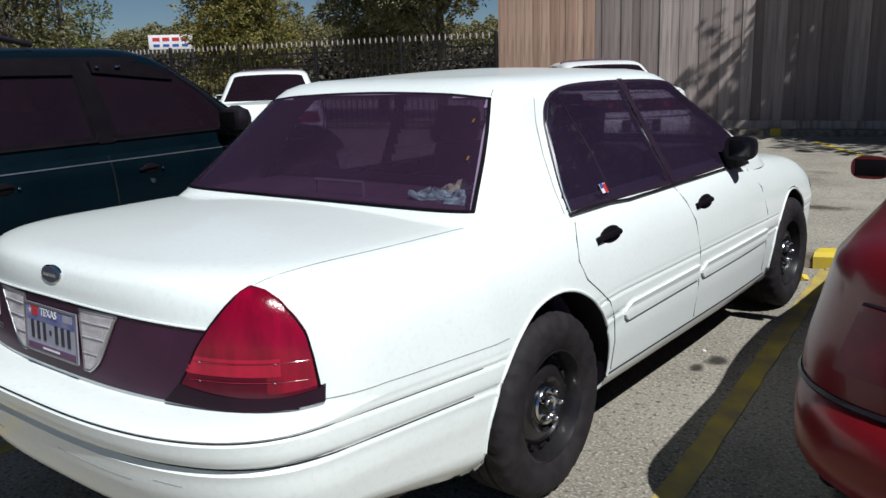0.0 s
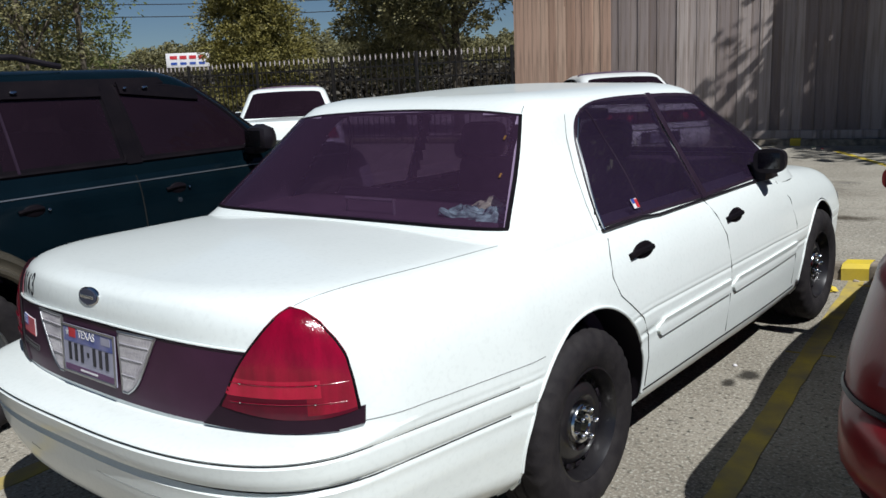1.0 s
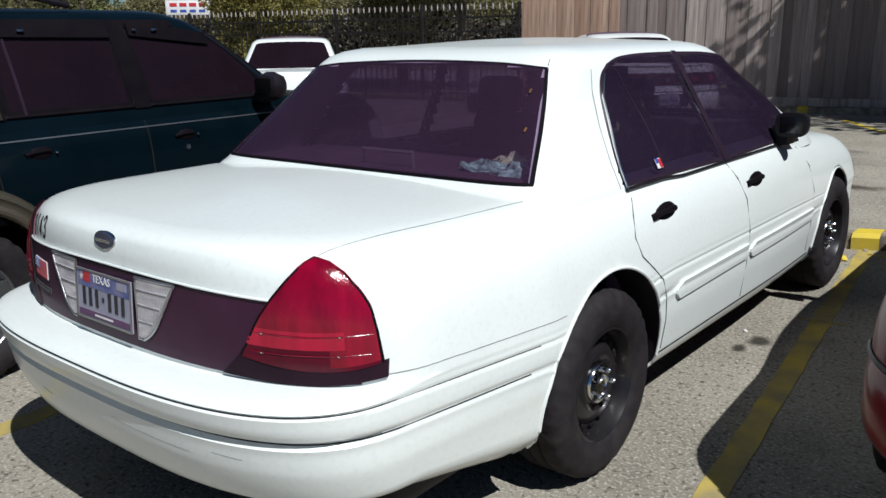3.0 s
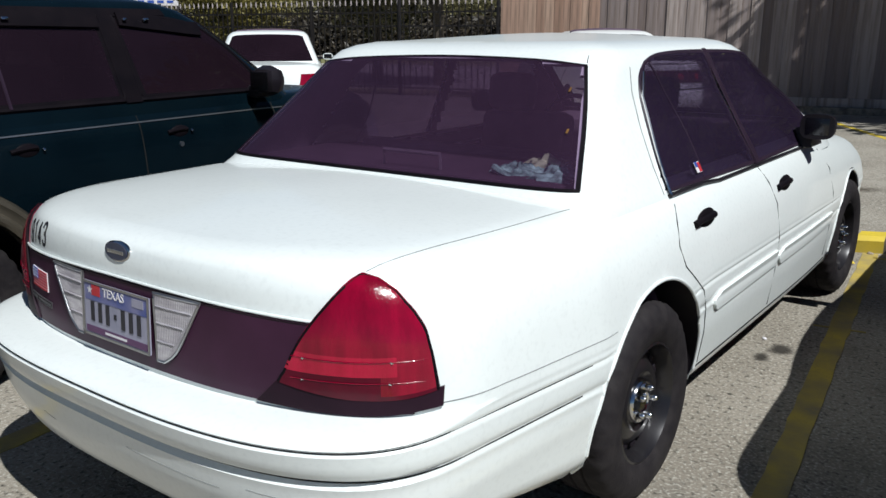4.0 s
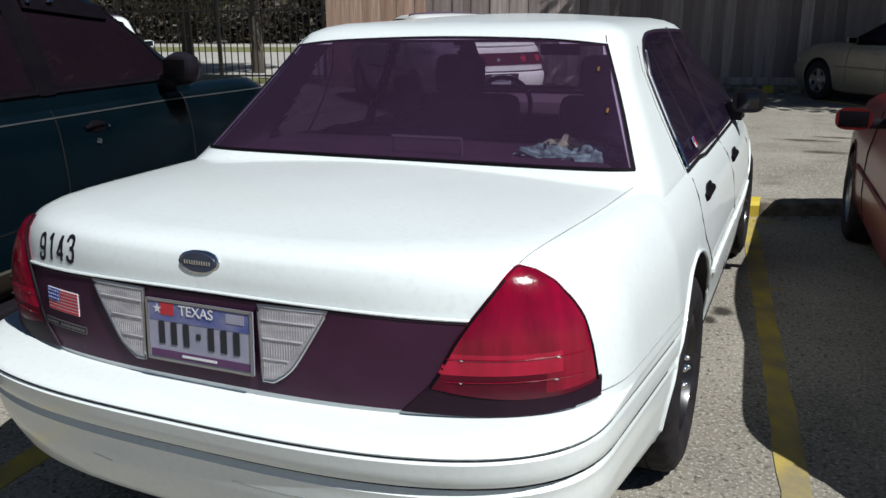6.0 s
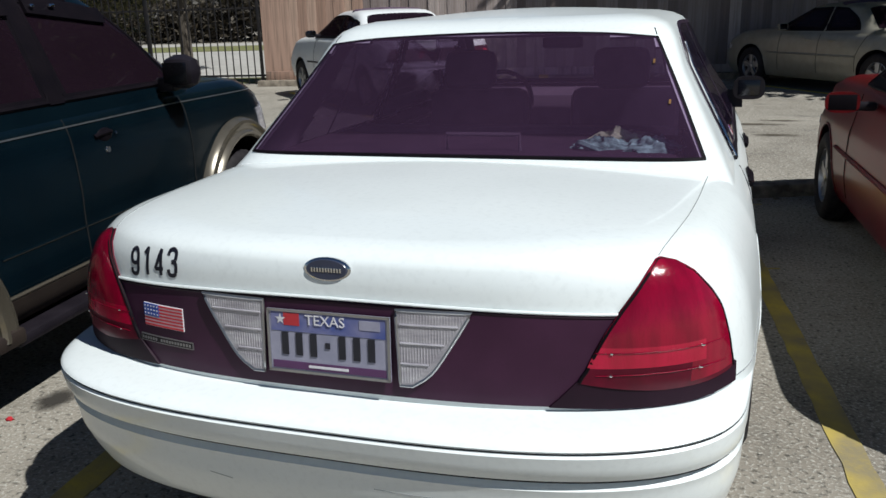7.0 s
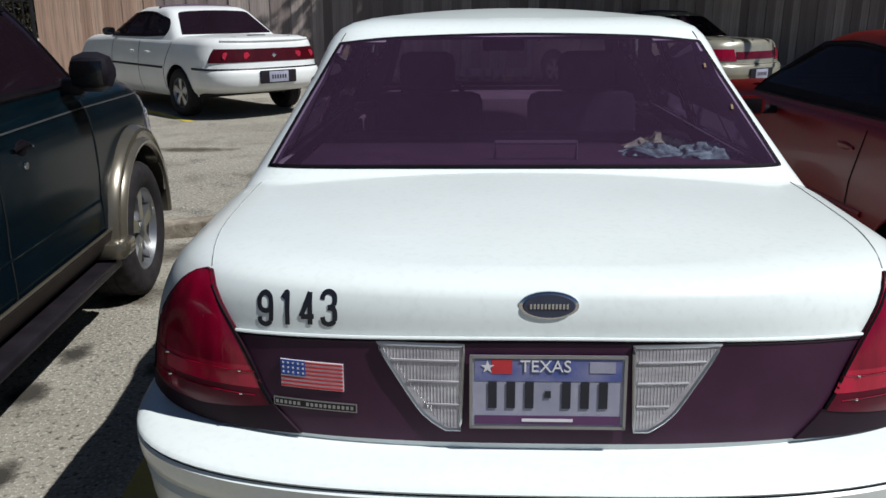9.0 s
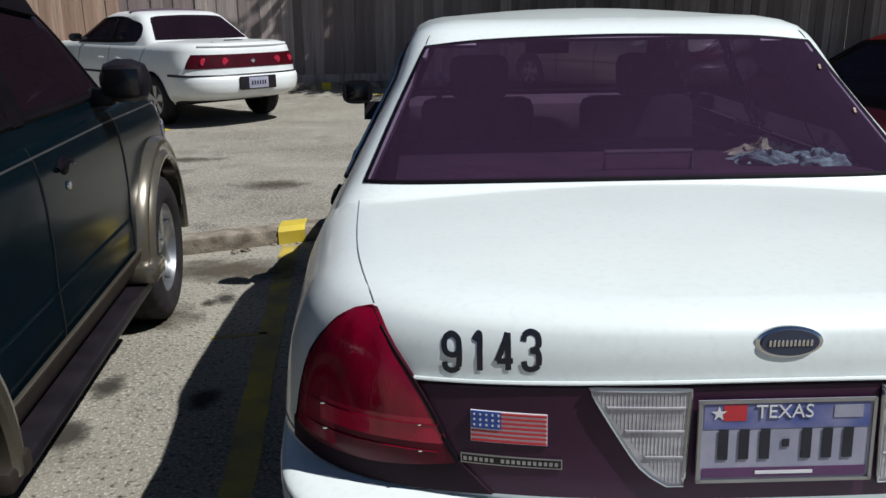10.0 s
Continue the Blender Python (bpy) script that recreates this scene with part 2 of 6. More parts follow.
def tube(points, radius, n=6, closed=False, bm=None):
    """A tube along points; radius may be a list."""
    b = bmesh.new()
    pts = [Vector(p) for p in points]
    rings = []
    for i, p in enumerate(pts):
        d = (pts[(i + 1) % len(pts)] - pts[i - 1]) if closed or 0 < i < len(pts) - 1 else (pts[1] - pts[0] if i == 0 else pts[-1] - pts[-2])
        d.normalize()
        side = d.cross(Vector((0, 0, 1)) if abs(d.z) < 0.9 else Vector((1, 0, 0))).normalized()
        up = side.cross(d)
        r = radius[i] if isinstance(radius, (list, tuple)) else radius
        rings.append([b.verts.new(p + side * r * math.cos(2 * math.pi * k / n) + up * r * math.sin(2 * math.pi * k / n)) for k in range(n)])
    for i in range(len(rings) - (0 if closed else 1)):
        r0, r1 = rings[i], rings[(i + 1) % len(rings)]
        for k in range(n):
            b.faces.new((r0[k], r0[(k + 1) % n], r1[(k + 1) % n], r1[k]))
    if not closed:
        b.faces.new(rings[0])
        b.faces.new(rings[-1][::-1])
    bmesh.ops.recalc_face_normals(b, faces=b.faces)
    return join(bm, b)


def grid_faces(b, rows, closed=False):
    for i in range(len(rows) - 1):
        r0, r1 = rows[i], rows[i + 1]
        for j in range(len(r0) - (0 if closed else 1)):
            k = (j + 1) % len(r0)
            q = [r0[j], r0[k], r1[k], r1[j]]
            q = [v for n, v in enumerate(q) if v not in q[:n]]
            if len(q) > 2:
                b.faces.new(q)


def prism(outline, axis, lo, hi, bm=None):
    """Extrudes a closed 2D outline along an axis (x: outline is y,z; y: x,z; z: x,y)."""
    b = bmesh.new()
    put = {"x": lambda p, h: (h, p[0], p[1]), "y": lambda p, h: (p[0], h, p[1]), "z": lambda p, h: (p[0], p[1], h)}[axis]
    a, c = [b.verts.new(put(p, lo)) for p in outline], [b.verts.new(put(p, hi)) for p in outline]
    b.faces.new(a), b.faces.new(c[::-1])
    grid_faces(b, [a, c], True)
    bmesh.ops.recalc_face_normals(b, faces=b.faces)
    return join(bm, b)


def text_mesh(words, size, name, bold=0.0, wide=1.0):
    """Flat letters as a bmesh in the x,y plane, centred."""
    cu = bpy.data.curves.new(name, "FONT")
    cu.body, cu.size, cu.align_x, cu.align_y, cu.extrude, cu.resolution_u = words, size, "CENTER", "CENTER", 0.0006, 4
    cu.offset, cu.space_character = bold, wide
    ob = new(name, cu)
    dg = bpy.context.evaluated_depsgraph_get()
    me = bpy.data.meshes.new_from_object(ob.evaluated_get(dg))
    b = bmesh.new()
    b.from_mesh(me)
    bpy.data.objects.remove(ob)
    bpy.data.curves.remove(cu)
    bpy.data.meshes.remove(me)
    return b


# ---- car shells ----
class Shell:
    """A closed ring of level outlines: rows of (z, half width, rear y, front y); rounded ends by superellipses."""

    def __init__(self, rows, rear, front, cheek=None, droop=None, crown=0.02, ends=None):
        self.ends = ends or (lambda z: rear)
        self.z, self.w, self.r, self.f = (np.array([q[i] for q in rows]) for i in range(4))
        self.nr, self.lr = rear
        self.nf, self.lf = front
        self.cheek = cheek or (lambda y, z: 1.0)
        self.droop = droop or (lambda y, z: 0.0)
        self.crown = crown

    def level(self, z):
        return (float(np.interp(z, self.z, a)) for a in (self.w, self.r, self.f))

    def done(self, x, y, z):
        return Vector((x * self.cheek(y, z), y, z - self.droop(y, z)))

    def rear(self, phi, z):
        """phi: degrees from the rear's middle (0) to the side (90), negative to the left."""
        w, r, f = self.level(z)
        s, c = math.sin(radians(abs(phi))), math.cos(radians(phi))
        nr, lr = self.ends(z)
        return self.done(math.copysign(w * s ** (2 / nr), phi), r + lr * (1 - max(c, 0) ** (2 / nr)), z)

    def rear_x(self, x, z):
        """The angle at which the rear's outline reaches that x."""
        lo, hi = 0.0, 90.0
        for _ in range(26):
            mid = (lo + hi) / 2
            if self.rear(mid, z).x < abs(x):
                lo = mid
            else:
                hi = mid
        return math.copysign(lo, x) if x else 0.0

    def front(self, phi, z):
        w, r, f = self.level(z)
        s, c = math.sin(radians(abs(phi))), math.cos(radians(phi))
        return self.done(math.copysign(w * s ** (2 / self.nf), phi), f - self.lf * (1 - max(c, 0) ** (2 / self.nf)), z)

    def side(self, y, z, sign=1):
        w, r, f = self.level(z)
        nr, lr = self.ends(z)
        if y < r + lr:
            k = min(1, (r + lr - y) / lr)
            x = w * (1 - k ** nr) ** (1 / nr)
        elif y > f - self.lf:
            k = min(1, (y - f + self.lf) / self.lf)
            x = w * (1 - k ** self.nf) ** (1 / self.nf)
        else:
            x = w
        return self.done(sign * x, y, z)

    def around(self, z, nr=20, step=0.04, nf=14):
        """Half an outline from the rear's middle to the front's middle."""
        w, r, f = self.level(z)
        n_end, l_end = self.ends(z)
        pr, pf = self.even(n_end, l_end, nr), self.even(self.nf, self.lf, nf)
        out = [self.rear(p, z) for p in pr[:-1]]
        a, b = r + l_end, f - self.lf
        a0, b0 = self.z_mid
        n = max(2, round((b0 - a0) / step))
        out += [self.done(w, a + (b - a) * i / n, z) for i in range(n)]
        out += [self.front(p, z) for p in pf[::-1]]
        return out

    def even(self, n, length, count):
        """Angles that part a rounded end into pieces of equal length."""
        w = float(np.max(self.w))
        fine = [radians(90 * (1 - math.cos(math.pi * i / 1200)) / 2) for i in range(1201)]
        pts = [(w * math.sin(a) ** (2 / n), -length * max(0.0, math.cos(a)) ** (2 / n)) for a in fine]
        d = [0.0]
        for i in range(1, len(pts)):
            d.append(d[-1] + math.dist(pts[i], pts[i - 1]))
        return [math.degrees(float(np.interp(d[-1] * i / count, d, fine))) for i in range(count + 1)]

    @property
    def z_mid(self):
        return float(np.mean(self.r)) + self.lr, float(np.mean(self.f)) - self.lf

    def mesh(self, levels, keep=lambda p: True, arches=(), cap=6, step=0.04, nr=20, nf=14, inset=0.0):
        b = bmesh.new()
        rows = []
        lo = []
        for z in levels:
            half = self.around(z, nr, step, nf)
            for c in range(len(half)):
                p = half[c]
                for ya, za, ra in arches:
                    dy, dz = p.y - ya, p.z - za
                    d = math.hypot(dy, dz)
                    if abs(d - ra) < step * 0.62 and nr <= c < len(half) - nf:
                        p.y, p.z = ya + dy / d * ra, za + dz / d * ra
            full = half + [Vector((-p.x, p.y, p.z)) for p in half[-2:0:-1]]
            rows.append(full)
        n = len(rows[0])
        h = len(half)
        vr = [[b.verts.new(p) for p in r] for r in rows]
        grid_faces(b, vr, True)
        if cap:
            top = rows[-1]
            lines = []
            for j in range(h):
                p = top[j]
                line = []
                for k in range(-cap, cap + 1):
                    if j in (0, h - 1):
                        line.append(vr[-1][j])
                    elif k == cap:
                        line.append(vr[-1][j])
                    elif k == -cap:
                        line.append(vr[-1][n - j])
                    else:
                        e = k / cap
                        ww = ease((p.y - top[0].y) / 0.65) * ease((top[h - 1].y - p.y) / 0.65)
                        line.append(b.verts.new((p.x * e, p.y, p.z + self.crown * ww * (1 - e * e))))
                lines.append(line)
            grid_faces(b, lines)
        drop = []
        for f in b.faces:
            c = f.calc_center_median()
            if not keep(c) or any(math.hypot(c.y - ya, c.z - za) < ra and abs(c.x) > 0.5 for ya, za, ra in arches):
                drop.append(f)
        bmesh.ops.delete(b, geom=drop, context="FACES")
        for e in b.edges:
            if len(e.link_faces) == 1:
                for v in e.verts:
                    for ya, za, ra in arches:
                        dy, dz = v.co.y - ya, v.co.z - za
                        d = math.hypot(dy, dz)
                        if abs(d - ra) < 0.075 and v.co.z > za - 0.12 and abs(v.co.x) > 0.5:
                            v.co.y, v.co.z = ya + dy / d * ra, za + dz / d * ra
        bmesh.ops.recalc_face_normals(b, faces=b.faces)
        if inset:
            b.normal_update()
            for v in b.verts:
                v.co -= v.normal * inset
        return b


def ease(e):
    """Rises quickly, then flattens."""
    e = 1 - max(0.0, min(1.0, e))
    return 1 - e * e


def spline(points, t):
    """A point on an open polyline at t in 0..1 by length, smoothed."""
    p = [Vector((*q, 0)) if len(q) == 2 else Vector(q) for q in points]
    d = [0.0]
    for i in range(1, len(p)):
        d.append(d[-1] + (p[i] - p[i - 1]).length)
    s = t * d[-1]
    for i in range(1, len(p)):
        if s <= d[i] + 1e-9:
            e = (s - d[i - 1]) / max(1e-9, d[i] - d[i - 1])
            a, q0, q1, c = p[max(0, i - 2)], p[i - 1], p[i], p[min(len(p) - 1, i + 1)]
            if len(p) == 2:
                return q0.lerp(q1, e)
            m0, m1 = (q1 - a) * 0.5, (c - q0) * 0.5
            e2, e3 = e * e, e * e * e
            return q0 * (2 * e3 - 3 * e2 + 1) + m0 * (e3 - 2 * e2 + e) + q1 * (3 * e2 - 2 * e3) + m1 * (e3 - e2)
    return p[-1]


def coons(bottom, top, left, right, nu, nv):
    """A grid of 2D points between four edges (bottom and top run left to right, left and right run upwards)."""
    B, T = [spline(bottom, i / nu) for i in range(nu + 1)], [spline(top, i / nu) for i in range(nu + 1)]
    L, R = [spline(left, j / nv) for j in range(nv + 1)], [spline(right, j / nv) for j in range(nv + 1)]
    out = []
    for j in range(nv + 1):
        v = j / nv
        row = []
        for i in range(nu + 1):
            u = i / nu
            q = B[i] * (1 - v) + T[i] * v + L[j] * (1 - u) + R[j] * u
            q -= B[0] * (1 - u) * (1 - v) + B[-1] * u * (1 - v) + T[0] * (1 - u) * v + T[-1] * u * v
            row.append((q.x, q.y))
        out.append(row)
    return out


def on_surface(grid, place, lift, out, part_of=lambda i, j: True, thick=0.0):
    """Lays a 2D grid on a surface, lifted along its outward normal; thick adds a rim back to the surface."""
    b = bmesh.new()
    P = [[place(*q) for q in row] for row in grid]
    nv, nu = len(P), len(P[0])
    V = []
    for j in range(nv):
        row = []
        for i in range(nu):
            du = P[j][min(i + 1, nu - 1)] - P[j][max(i - 1, 0)]
            dv = P[min(j + 1, nv - 1)][i] - P[max(j - 1, 0)][i]
            n = du.cross(dv)
            n = n.normalized() if n.length > 1e-9 else Vector(out)
            if n.dot(Vector(out)) < 0:
                n = -n
            row.append(b.verts.new(P[j][i] + n * lift))
        V.append(row)
    for j in range(nv - 1):
        for i in range(nu - 1):
            if part_of(i, j):
                b.faces.new((V[j][i], V[j][i + 1], V[j + 1][i + 1], V[j + 1][i]))
    bmesh.ops.delete(b, geom=[v for v in b.verts if not v.link_faces], context="VERTS")
    bmesh.ops.recalc_face_normals(b, faces=b.faces)
    f = b.faces[:][len(b.faces) // 2] if len(b.faces) else None
    if f:
        b.normal_update()
        if f.normal.dot(Vector(out)) < 0:
            bmesh.ops.reverse_faces(b, faces=b.faces)
    if thick:
        b.normal_update()
        rim = [e for e in b.edges if len(e.link_faces) == 1]
        ext = bmesh.ops.extrude_edge_only(b, edges=rim)["geom"]
        for v in ext:
            if isinstance(v, bmesh.types.BMVert):
                v.co -= Vector(out).normalized() * thick
    return b


def eased(table, z):
    """A smooth value at z from (z, value) pairs."""
    a, v = np.array([q[0] for q in table]), np.array([q[1] for q in table])
    m = np.gradient(v, a)
    i = int(np.clip(np.searchsorted(a, z) - 1, 0, len(a) - 2))
    h = a[i + 1] - a[i]
    e = min(1.0, max(0.0, (z - a[i]) / h))
    return float(v[i] * (1 + 2 * e) * (1 - e) ** 2 + m[i] * h * e * (1 - e) ** 2 + v[i + 1] * e * e * (3 - 2 * e) + m[i + 1] * h * e * e * (e - 1))


def inside(poly, x, y):
    c = False
    for i in range(len(poly)):
        (x0, y0), (x1, y1) = poly[i - 1], poly[i]
        if (y0 > y) != (y1 > y) and x < (x1 - x0) * (y - y0) / (y1 - y0) + x0:
            c = not c
    return c


def shrink(poly, k):
    cx, cy = sum(p[0] for p in poly) / len(poly), sum(p[1] for p in poly) / len(poly)
    out = []
    for x, y in poly:
        d = math.hypot(x - cx, y - cy)
        out.append((cx + (x - cx) * (d - k) / d, cy + (y - cy) * (d - k) / d))
    return out


def steps(a, b, d):
    n = max(1, round(abs(b - a) / d))
    return [a + (b - a) * i / n for i in range(n + 1)]


def wheel(parent, at, sign, radius=0.338, width=0.225, style="steel"):
    """A wheel with its tyre, rim and cap; sign is the side that faces out."""
    r, w, rr = radius, width / 2, radius * 0.625
    w_ = new("wheel")
    w_.parent, w_.location = parent, at
    prof = [(rr - 0.012, -w * 0.85), (rr + 0.01, -w), (r * 0.86, -w * 1.06), (r * 0.965, -w * 0.9), (r, -w * 0.72), (r, -w * 0.3), (r - 0.008, -w * 0.27), (r - 0.008, -w * 0.2), (r, -w * 0.17),
            (r, w * 0.17), (r - 0.008, w * 0.2), (r - 0.008, w * 0.27), (r, w * 0.3), (r, w * 0.72), (r * 0.965, w * 0.9), (r * 0.86, w * 1.06), (r * 0.78, w * 1.08), (rr + 0.01, w), (rr - 0.012, w * 0.85)]
    tread = lambda i, j, q: q - (0.007 if i in (3, 4, 13, 14) and j % 3 == 0 else 0)
    flip = Matrix.Diagonal((sign, 1, 1, 1))
    b = lathe(prof, 96, "x", wobble=tread)
    bmesh.ops.transform(b, matrix=flip, verts=b.verts)
    bmesh.ops.recalc_face_normals(b, faces=b.faces)
    part("tyre", b, RUBBER, w_)
    if style == "steel":
        prof = [(rr, w * 0.88), (rr - 0.012, w * 0.92), (rr - 0.02, w * 0.75), (rr - 0.03, w * 0.35), (rr - 0.045, w * 0.30), (rr * 0.62, w * 0.62), (rr * 0.48, w * 0.66), (rr * 0.36, w * 0.5), (0.0, w * 0.5)]
        mat, cap = STEEL_BLACK, CHROME
    else:
        prof = [(rr, w * 0.88), (rr - 0.012, w * 0.92), (rr - 0.02, w * 0.7), (rr - 0.03, w * 0.45), (rr * 0.5, w * 0.55), (rr * 0.3, w * 0.6), (0.0, w * 0.6)]
        mat, cap = ALLOY, ALLOY
    b = lathe(prof, 60, "x")
    bmesh.ops.transform(b, matrix=flip, verts=b.verts)
    bmesh.ops.recalc_face_normals(b, faces=b.faces)
    rim = part("rim", b, mat, w_)
    if style == "steel":
        for k in range(16):
            a = 2 * math.pi * k / 16
            b = box(0.006, 0.034, 0.016, (sign * w * 0.47, rr * 0.76 * math.cos(a), rr * 0.76 * math.sin(a)), 0.002, rot=Matrix.Rotation(a + math.pi / 2, 4, "X"))
            part("slot", b, BLACK, rim)
        b = lathe([(0.078, w * 0.5), (0.078, w * 0.62), (0.07, w * 0.72), (0.035, w * 0.78), (0.03, w * 0.74), (0.0, w * 0.74)], 32, "x")
        bmesh.ops.transform(b, matrix=flip, verts=b.verts)
        bmesh.ops.recalc_face_normals(b, faces=b.faces)
        hub = part("hub_cap", b, cap, w_, "dull chrome hub cap")
        for k in range(5):
            a = 2 * math.pi * k / 5
            b = lathe([(0.011, w * 0.6), (0.011, w * 0.92), (0.006, w * 0.98), (0, w * 0.98)], 8, "x")
            bmesh.ops.transform(b, matrix=Matrix.Translation((0, 0.052 * math.cos(a), 0.052 * math.sin(a))) @ flip, verts=b.verts)
            part("lug_nut", b, CHROME, w_)
    else:
        for k in range(5):
            a = 2 * math.pi * k / 5 + 0.3
            b = prism([(0.05, -0.028), (rr - 0.02, -0.04), (rr - 0.02, 0.04), (0.05, 0.028)], "x", sign * w * 0.5, sign * w * 0.8)
            bmesh.ops.transform(b, matrix=Matrix.Rotation(a, 4, "X"), verts=b.verts)
            part("spoke", b, ALLOY, rim)
            b = prism([(rr * 0.5, -0.02), (rr - 0.035, -0.045), (rr - 0.035, 0.045), (rr * 0.5, 0.02)], "x", sign * w * 0.55, sign * w * 0.62)
            bmesh.ops.transform(b, matrix=Matrix.Rotation(a + math.pi / 5, 4, "X"), verts=b.verts)
            part("slot", b, BLACK, rim)
        b = lathe([(0.05, w * 0.5), (0.05, w * 0.84), (0.03, w * 0.9), (0, w * 0.9)], 20, "x")
        bmesh.ops.transform(b, matrix=flip, verts=b.verts)
        part("hub_cap", b, cap, w_)
    return w_


def arch_set(parent, shell, ya, za, ra, material, lip=0.012):
    """Wheel-well liner and rolled lip at one axle, both sides."""
    for sign in (1, -1):
        ring = []
        a0 = 200
        for k in range(41):
            a = radians(-20 + (a0 + 20) * k / 40)
            y, z = ya + ra * math.cos(a), za + ra * math.sin(a)
            if z > float(shell.z[0]):
                ring.append((y, z))
        pts = [shell.side(y, z + shell.droop(y, z), sign) for y, z in ring]
        part("arch_lip", tube(pts, lip, 8), material, parent)
        b = bmesh.new()
        rows = []
        for dx in (0.0, -0.14, -0.32):
            rows.append([b.verts.new((sign * (abs(p.x) + dx), p.y, p.z)) for p in pts])
        grid_faces(b, rows)
        b.faces.new(rows[-1])
        part("wheel_well", b, BLACK, parent)


def window(parent, shell_place, bottom, top, left, right, out, material, nu=14, nv=10, border=1, name="window", trim=0.012, lift=0.005, frit=True, edge_mat=None):
    """Glass with a dark border, laid on a cabin shell."""
    g = coons(bottom, top, left, right, nu, nv)
    rim = lambda i, j: i < border or j < border or i >= nu - border or j >= nv - border
    w = part(name, on_surface(g, shell_place, lift, out, lambda i, j: not (frit and rim(i, j))), material, parent)
    if frit:
        part("window_border", on_surface(g, shell_place, lift, out, rim), edge_mat or TRIM, w)
    edge = [g[0][i] for i in range(nu)] + [g[j][nu] for j in range(nv)] + [g[nv][i] for i in range(nu, 0, -1)] + [g[j][0] for j in range(nv, 0, -1)]
    pts = [shell_place(*q) for q in edge]
    part("window_seal", tube(pts, trim, 6, True), edge_mat or TRIM, w)
    return [tuple(q) for q in edge]


def thing(name, label, category, group="", at=(0, 0, 0), turn=0.0):
    e = new(name)
    e.empty_display_size = 0.2
    e.matrix_basis = pose(*at, 0, 0, turn)
    return tagged(e, label, category, group)


def holes(polys_side, poly_rear=None, rear_y=0.0, poly_front=None, front_y=99.0, zmin=0.0):
    """Which faces of a cabin shell stay: all but those under the windows. Sides by (y, z), ends by (x, z)."""
    sides = [shrink(p, 0.008) for p in polys_side]
    rear = shrink(poly_rear, 0.008) if poly_rear else None
    front = shrink(poly_front, 0.008) if poly_front else None

    def keep(c):
        if c.z < zmin:
            return True
        if rear and c.y < rear_y and inside(rear, c.x, c.z):
            return False
        if front and c.y > front_y and inside(front, c.x, c.z):
            return False
        if rear_y - 0.4 < c.y < front_y + 0.6 and abs(c.x) > 0.4:
            return not any(inside(p, c.y, c.z) for p in sides)
        return True
    return keep


def dense(line, n=7):
    """More points along a line given by corners."""
    out = [line[0]]
    for a, c in zip(line, line[1:]):
        out += [tuple(u + (v - u) * k / n for u, v in zip(a, c)) for k in range(1, n + 1)]
    return out


def groove(parent, pts, radius=0.0019, name="panel_gap", material=None):
    part(name, tube(pts, radius, 5), material or GAP, parent)


def mirror_shell(x, y, z, a, d, c):
    """A rounded mirror housing, flat towards the rear and full towards the front."""
    rows = []
    b = bmesh.new()
    for k in range(9):
        e = k / 8
        grow = (1 - e ** 2.6) ** 0.5 if e < 1 else 0.03
        row = []
        for i in range(28):
            g = 2 * math.pi * i / 28
            cx, cz = math.cos(g), math.sin(g)
            row.append(b.verts.new((x + a * grow * abs(cx) ** 0.62 * (1 if cx > 0 else -1), y - d + 2 * d * e, z + c * grow * abs(cz) ** 0.66 * (1 if cz > 0 else -1))))
        rows.append(row)
    grid_faces(b, rows, True)
    b.faces.new(rows[0])
    b.faces.new(rows[-1])
    bmesh.ops.recalc_face_normals(b, faces=b.faces)
    return b


def handle(parent, shell, y, z, sign, mat, size=(0.15, 0.055)):
    p = shell.side(y, z, sign)
    b = bmesh.new()
    bmesh.ops.create_uvsphere(b, u_segments=20, v_segments=10, radius=1)
    bmesh.ops.transform(b, matrix=Matrix.Translation((p.x - sign * 0.004, y + size[0] * 0.08, z)) @ Matrix.Diagonal((0.012, size[0] * 0.44, size[1] * 0.56, 1)), verts=b.verts)
    part("handle_recess", b, TRIM if mat == BLACK else mat, parent)
    b = tube([(p.x + sign * 0.002, y - size[0] * 0.5, z + 0.002), (p.x + sign * 0.005, y - size[0] * 0.3, z + 0.008), (p.x + sign * 0.006, y + size[0] * 0.2, z + 0.012), (p.x + sign * 0.002, y + size[0] * 0.42, z + 0.010)], size[1] * 0.17, 8)
    part("door_handle", b, TRIM if mat == BLACK else mat, parent)


def seat(parent, x, y, z, w, h, lean, mat, head=True):
    s = part("seat_back", box(w, 0.14, h, (x, y, z + h / 2), 0.05, rot=Matrix.Rotation(radians(-lean), 4, "X")), mat, parent)
    if head:
        part("headrest", box(0.26, 0.11, 0.19, (x, y - 0.10, z + h + 0.10), 0.045, rot=Matrix.Rotation(radians(-lean), 4, "X")), mat, parent)
    return s


# ---- the white sedan ----
CV_SAG = lambda y, z: 0.032 * min(1, max(0, (y - 0.35) / 0.7)) * min(1, max(0, (1.9 - y) / 0.7)) * min(1, max(0, (z - 0.42) / 0.1)) * min(1, max(0, (0.86 - z) / 0.14))
CV_DROOP = lambda y, z: CV_SAG(y, z) - 0.38 * max(0.0, 0.48 - z) * max(0.0, min(1, (1.0 - y) / 0.5)) if y < 3.3 else max(0.0, min(1, (z - 0.55) / 0.4)) * (0.10 * (y - 3.3) + 0.05 * max(0, y - 4.6) ** 2)
CV_LOW = lambda z: 1 - min(1, max(0, (z - 0.655) / 0.022))
CV_CHEEK = lambda y, z: 0.986 - 0.030 * max(0, y - 3.0) ** 2 - (0.070 + 0.006 * CV_LOW(z)) * max(0, 1.05 - y)
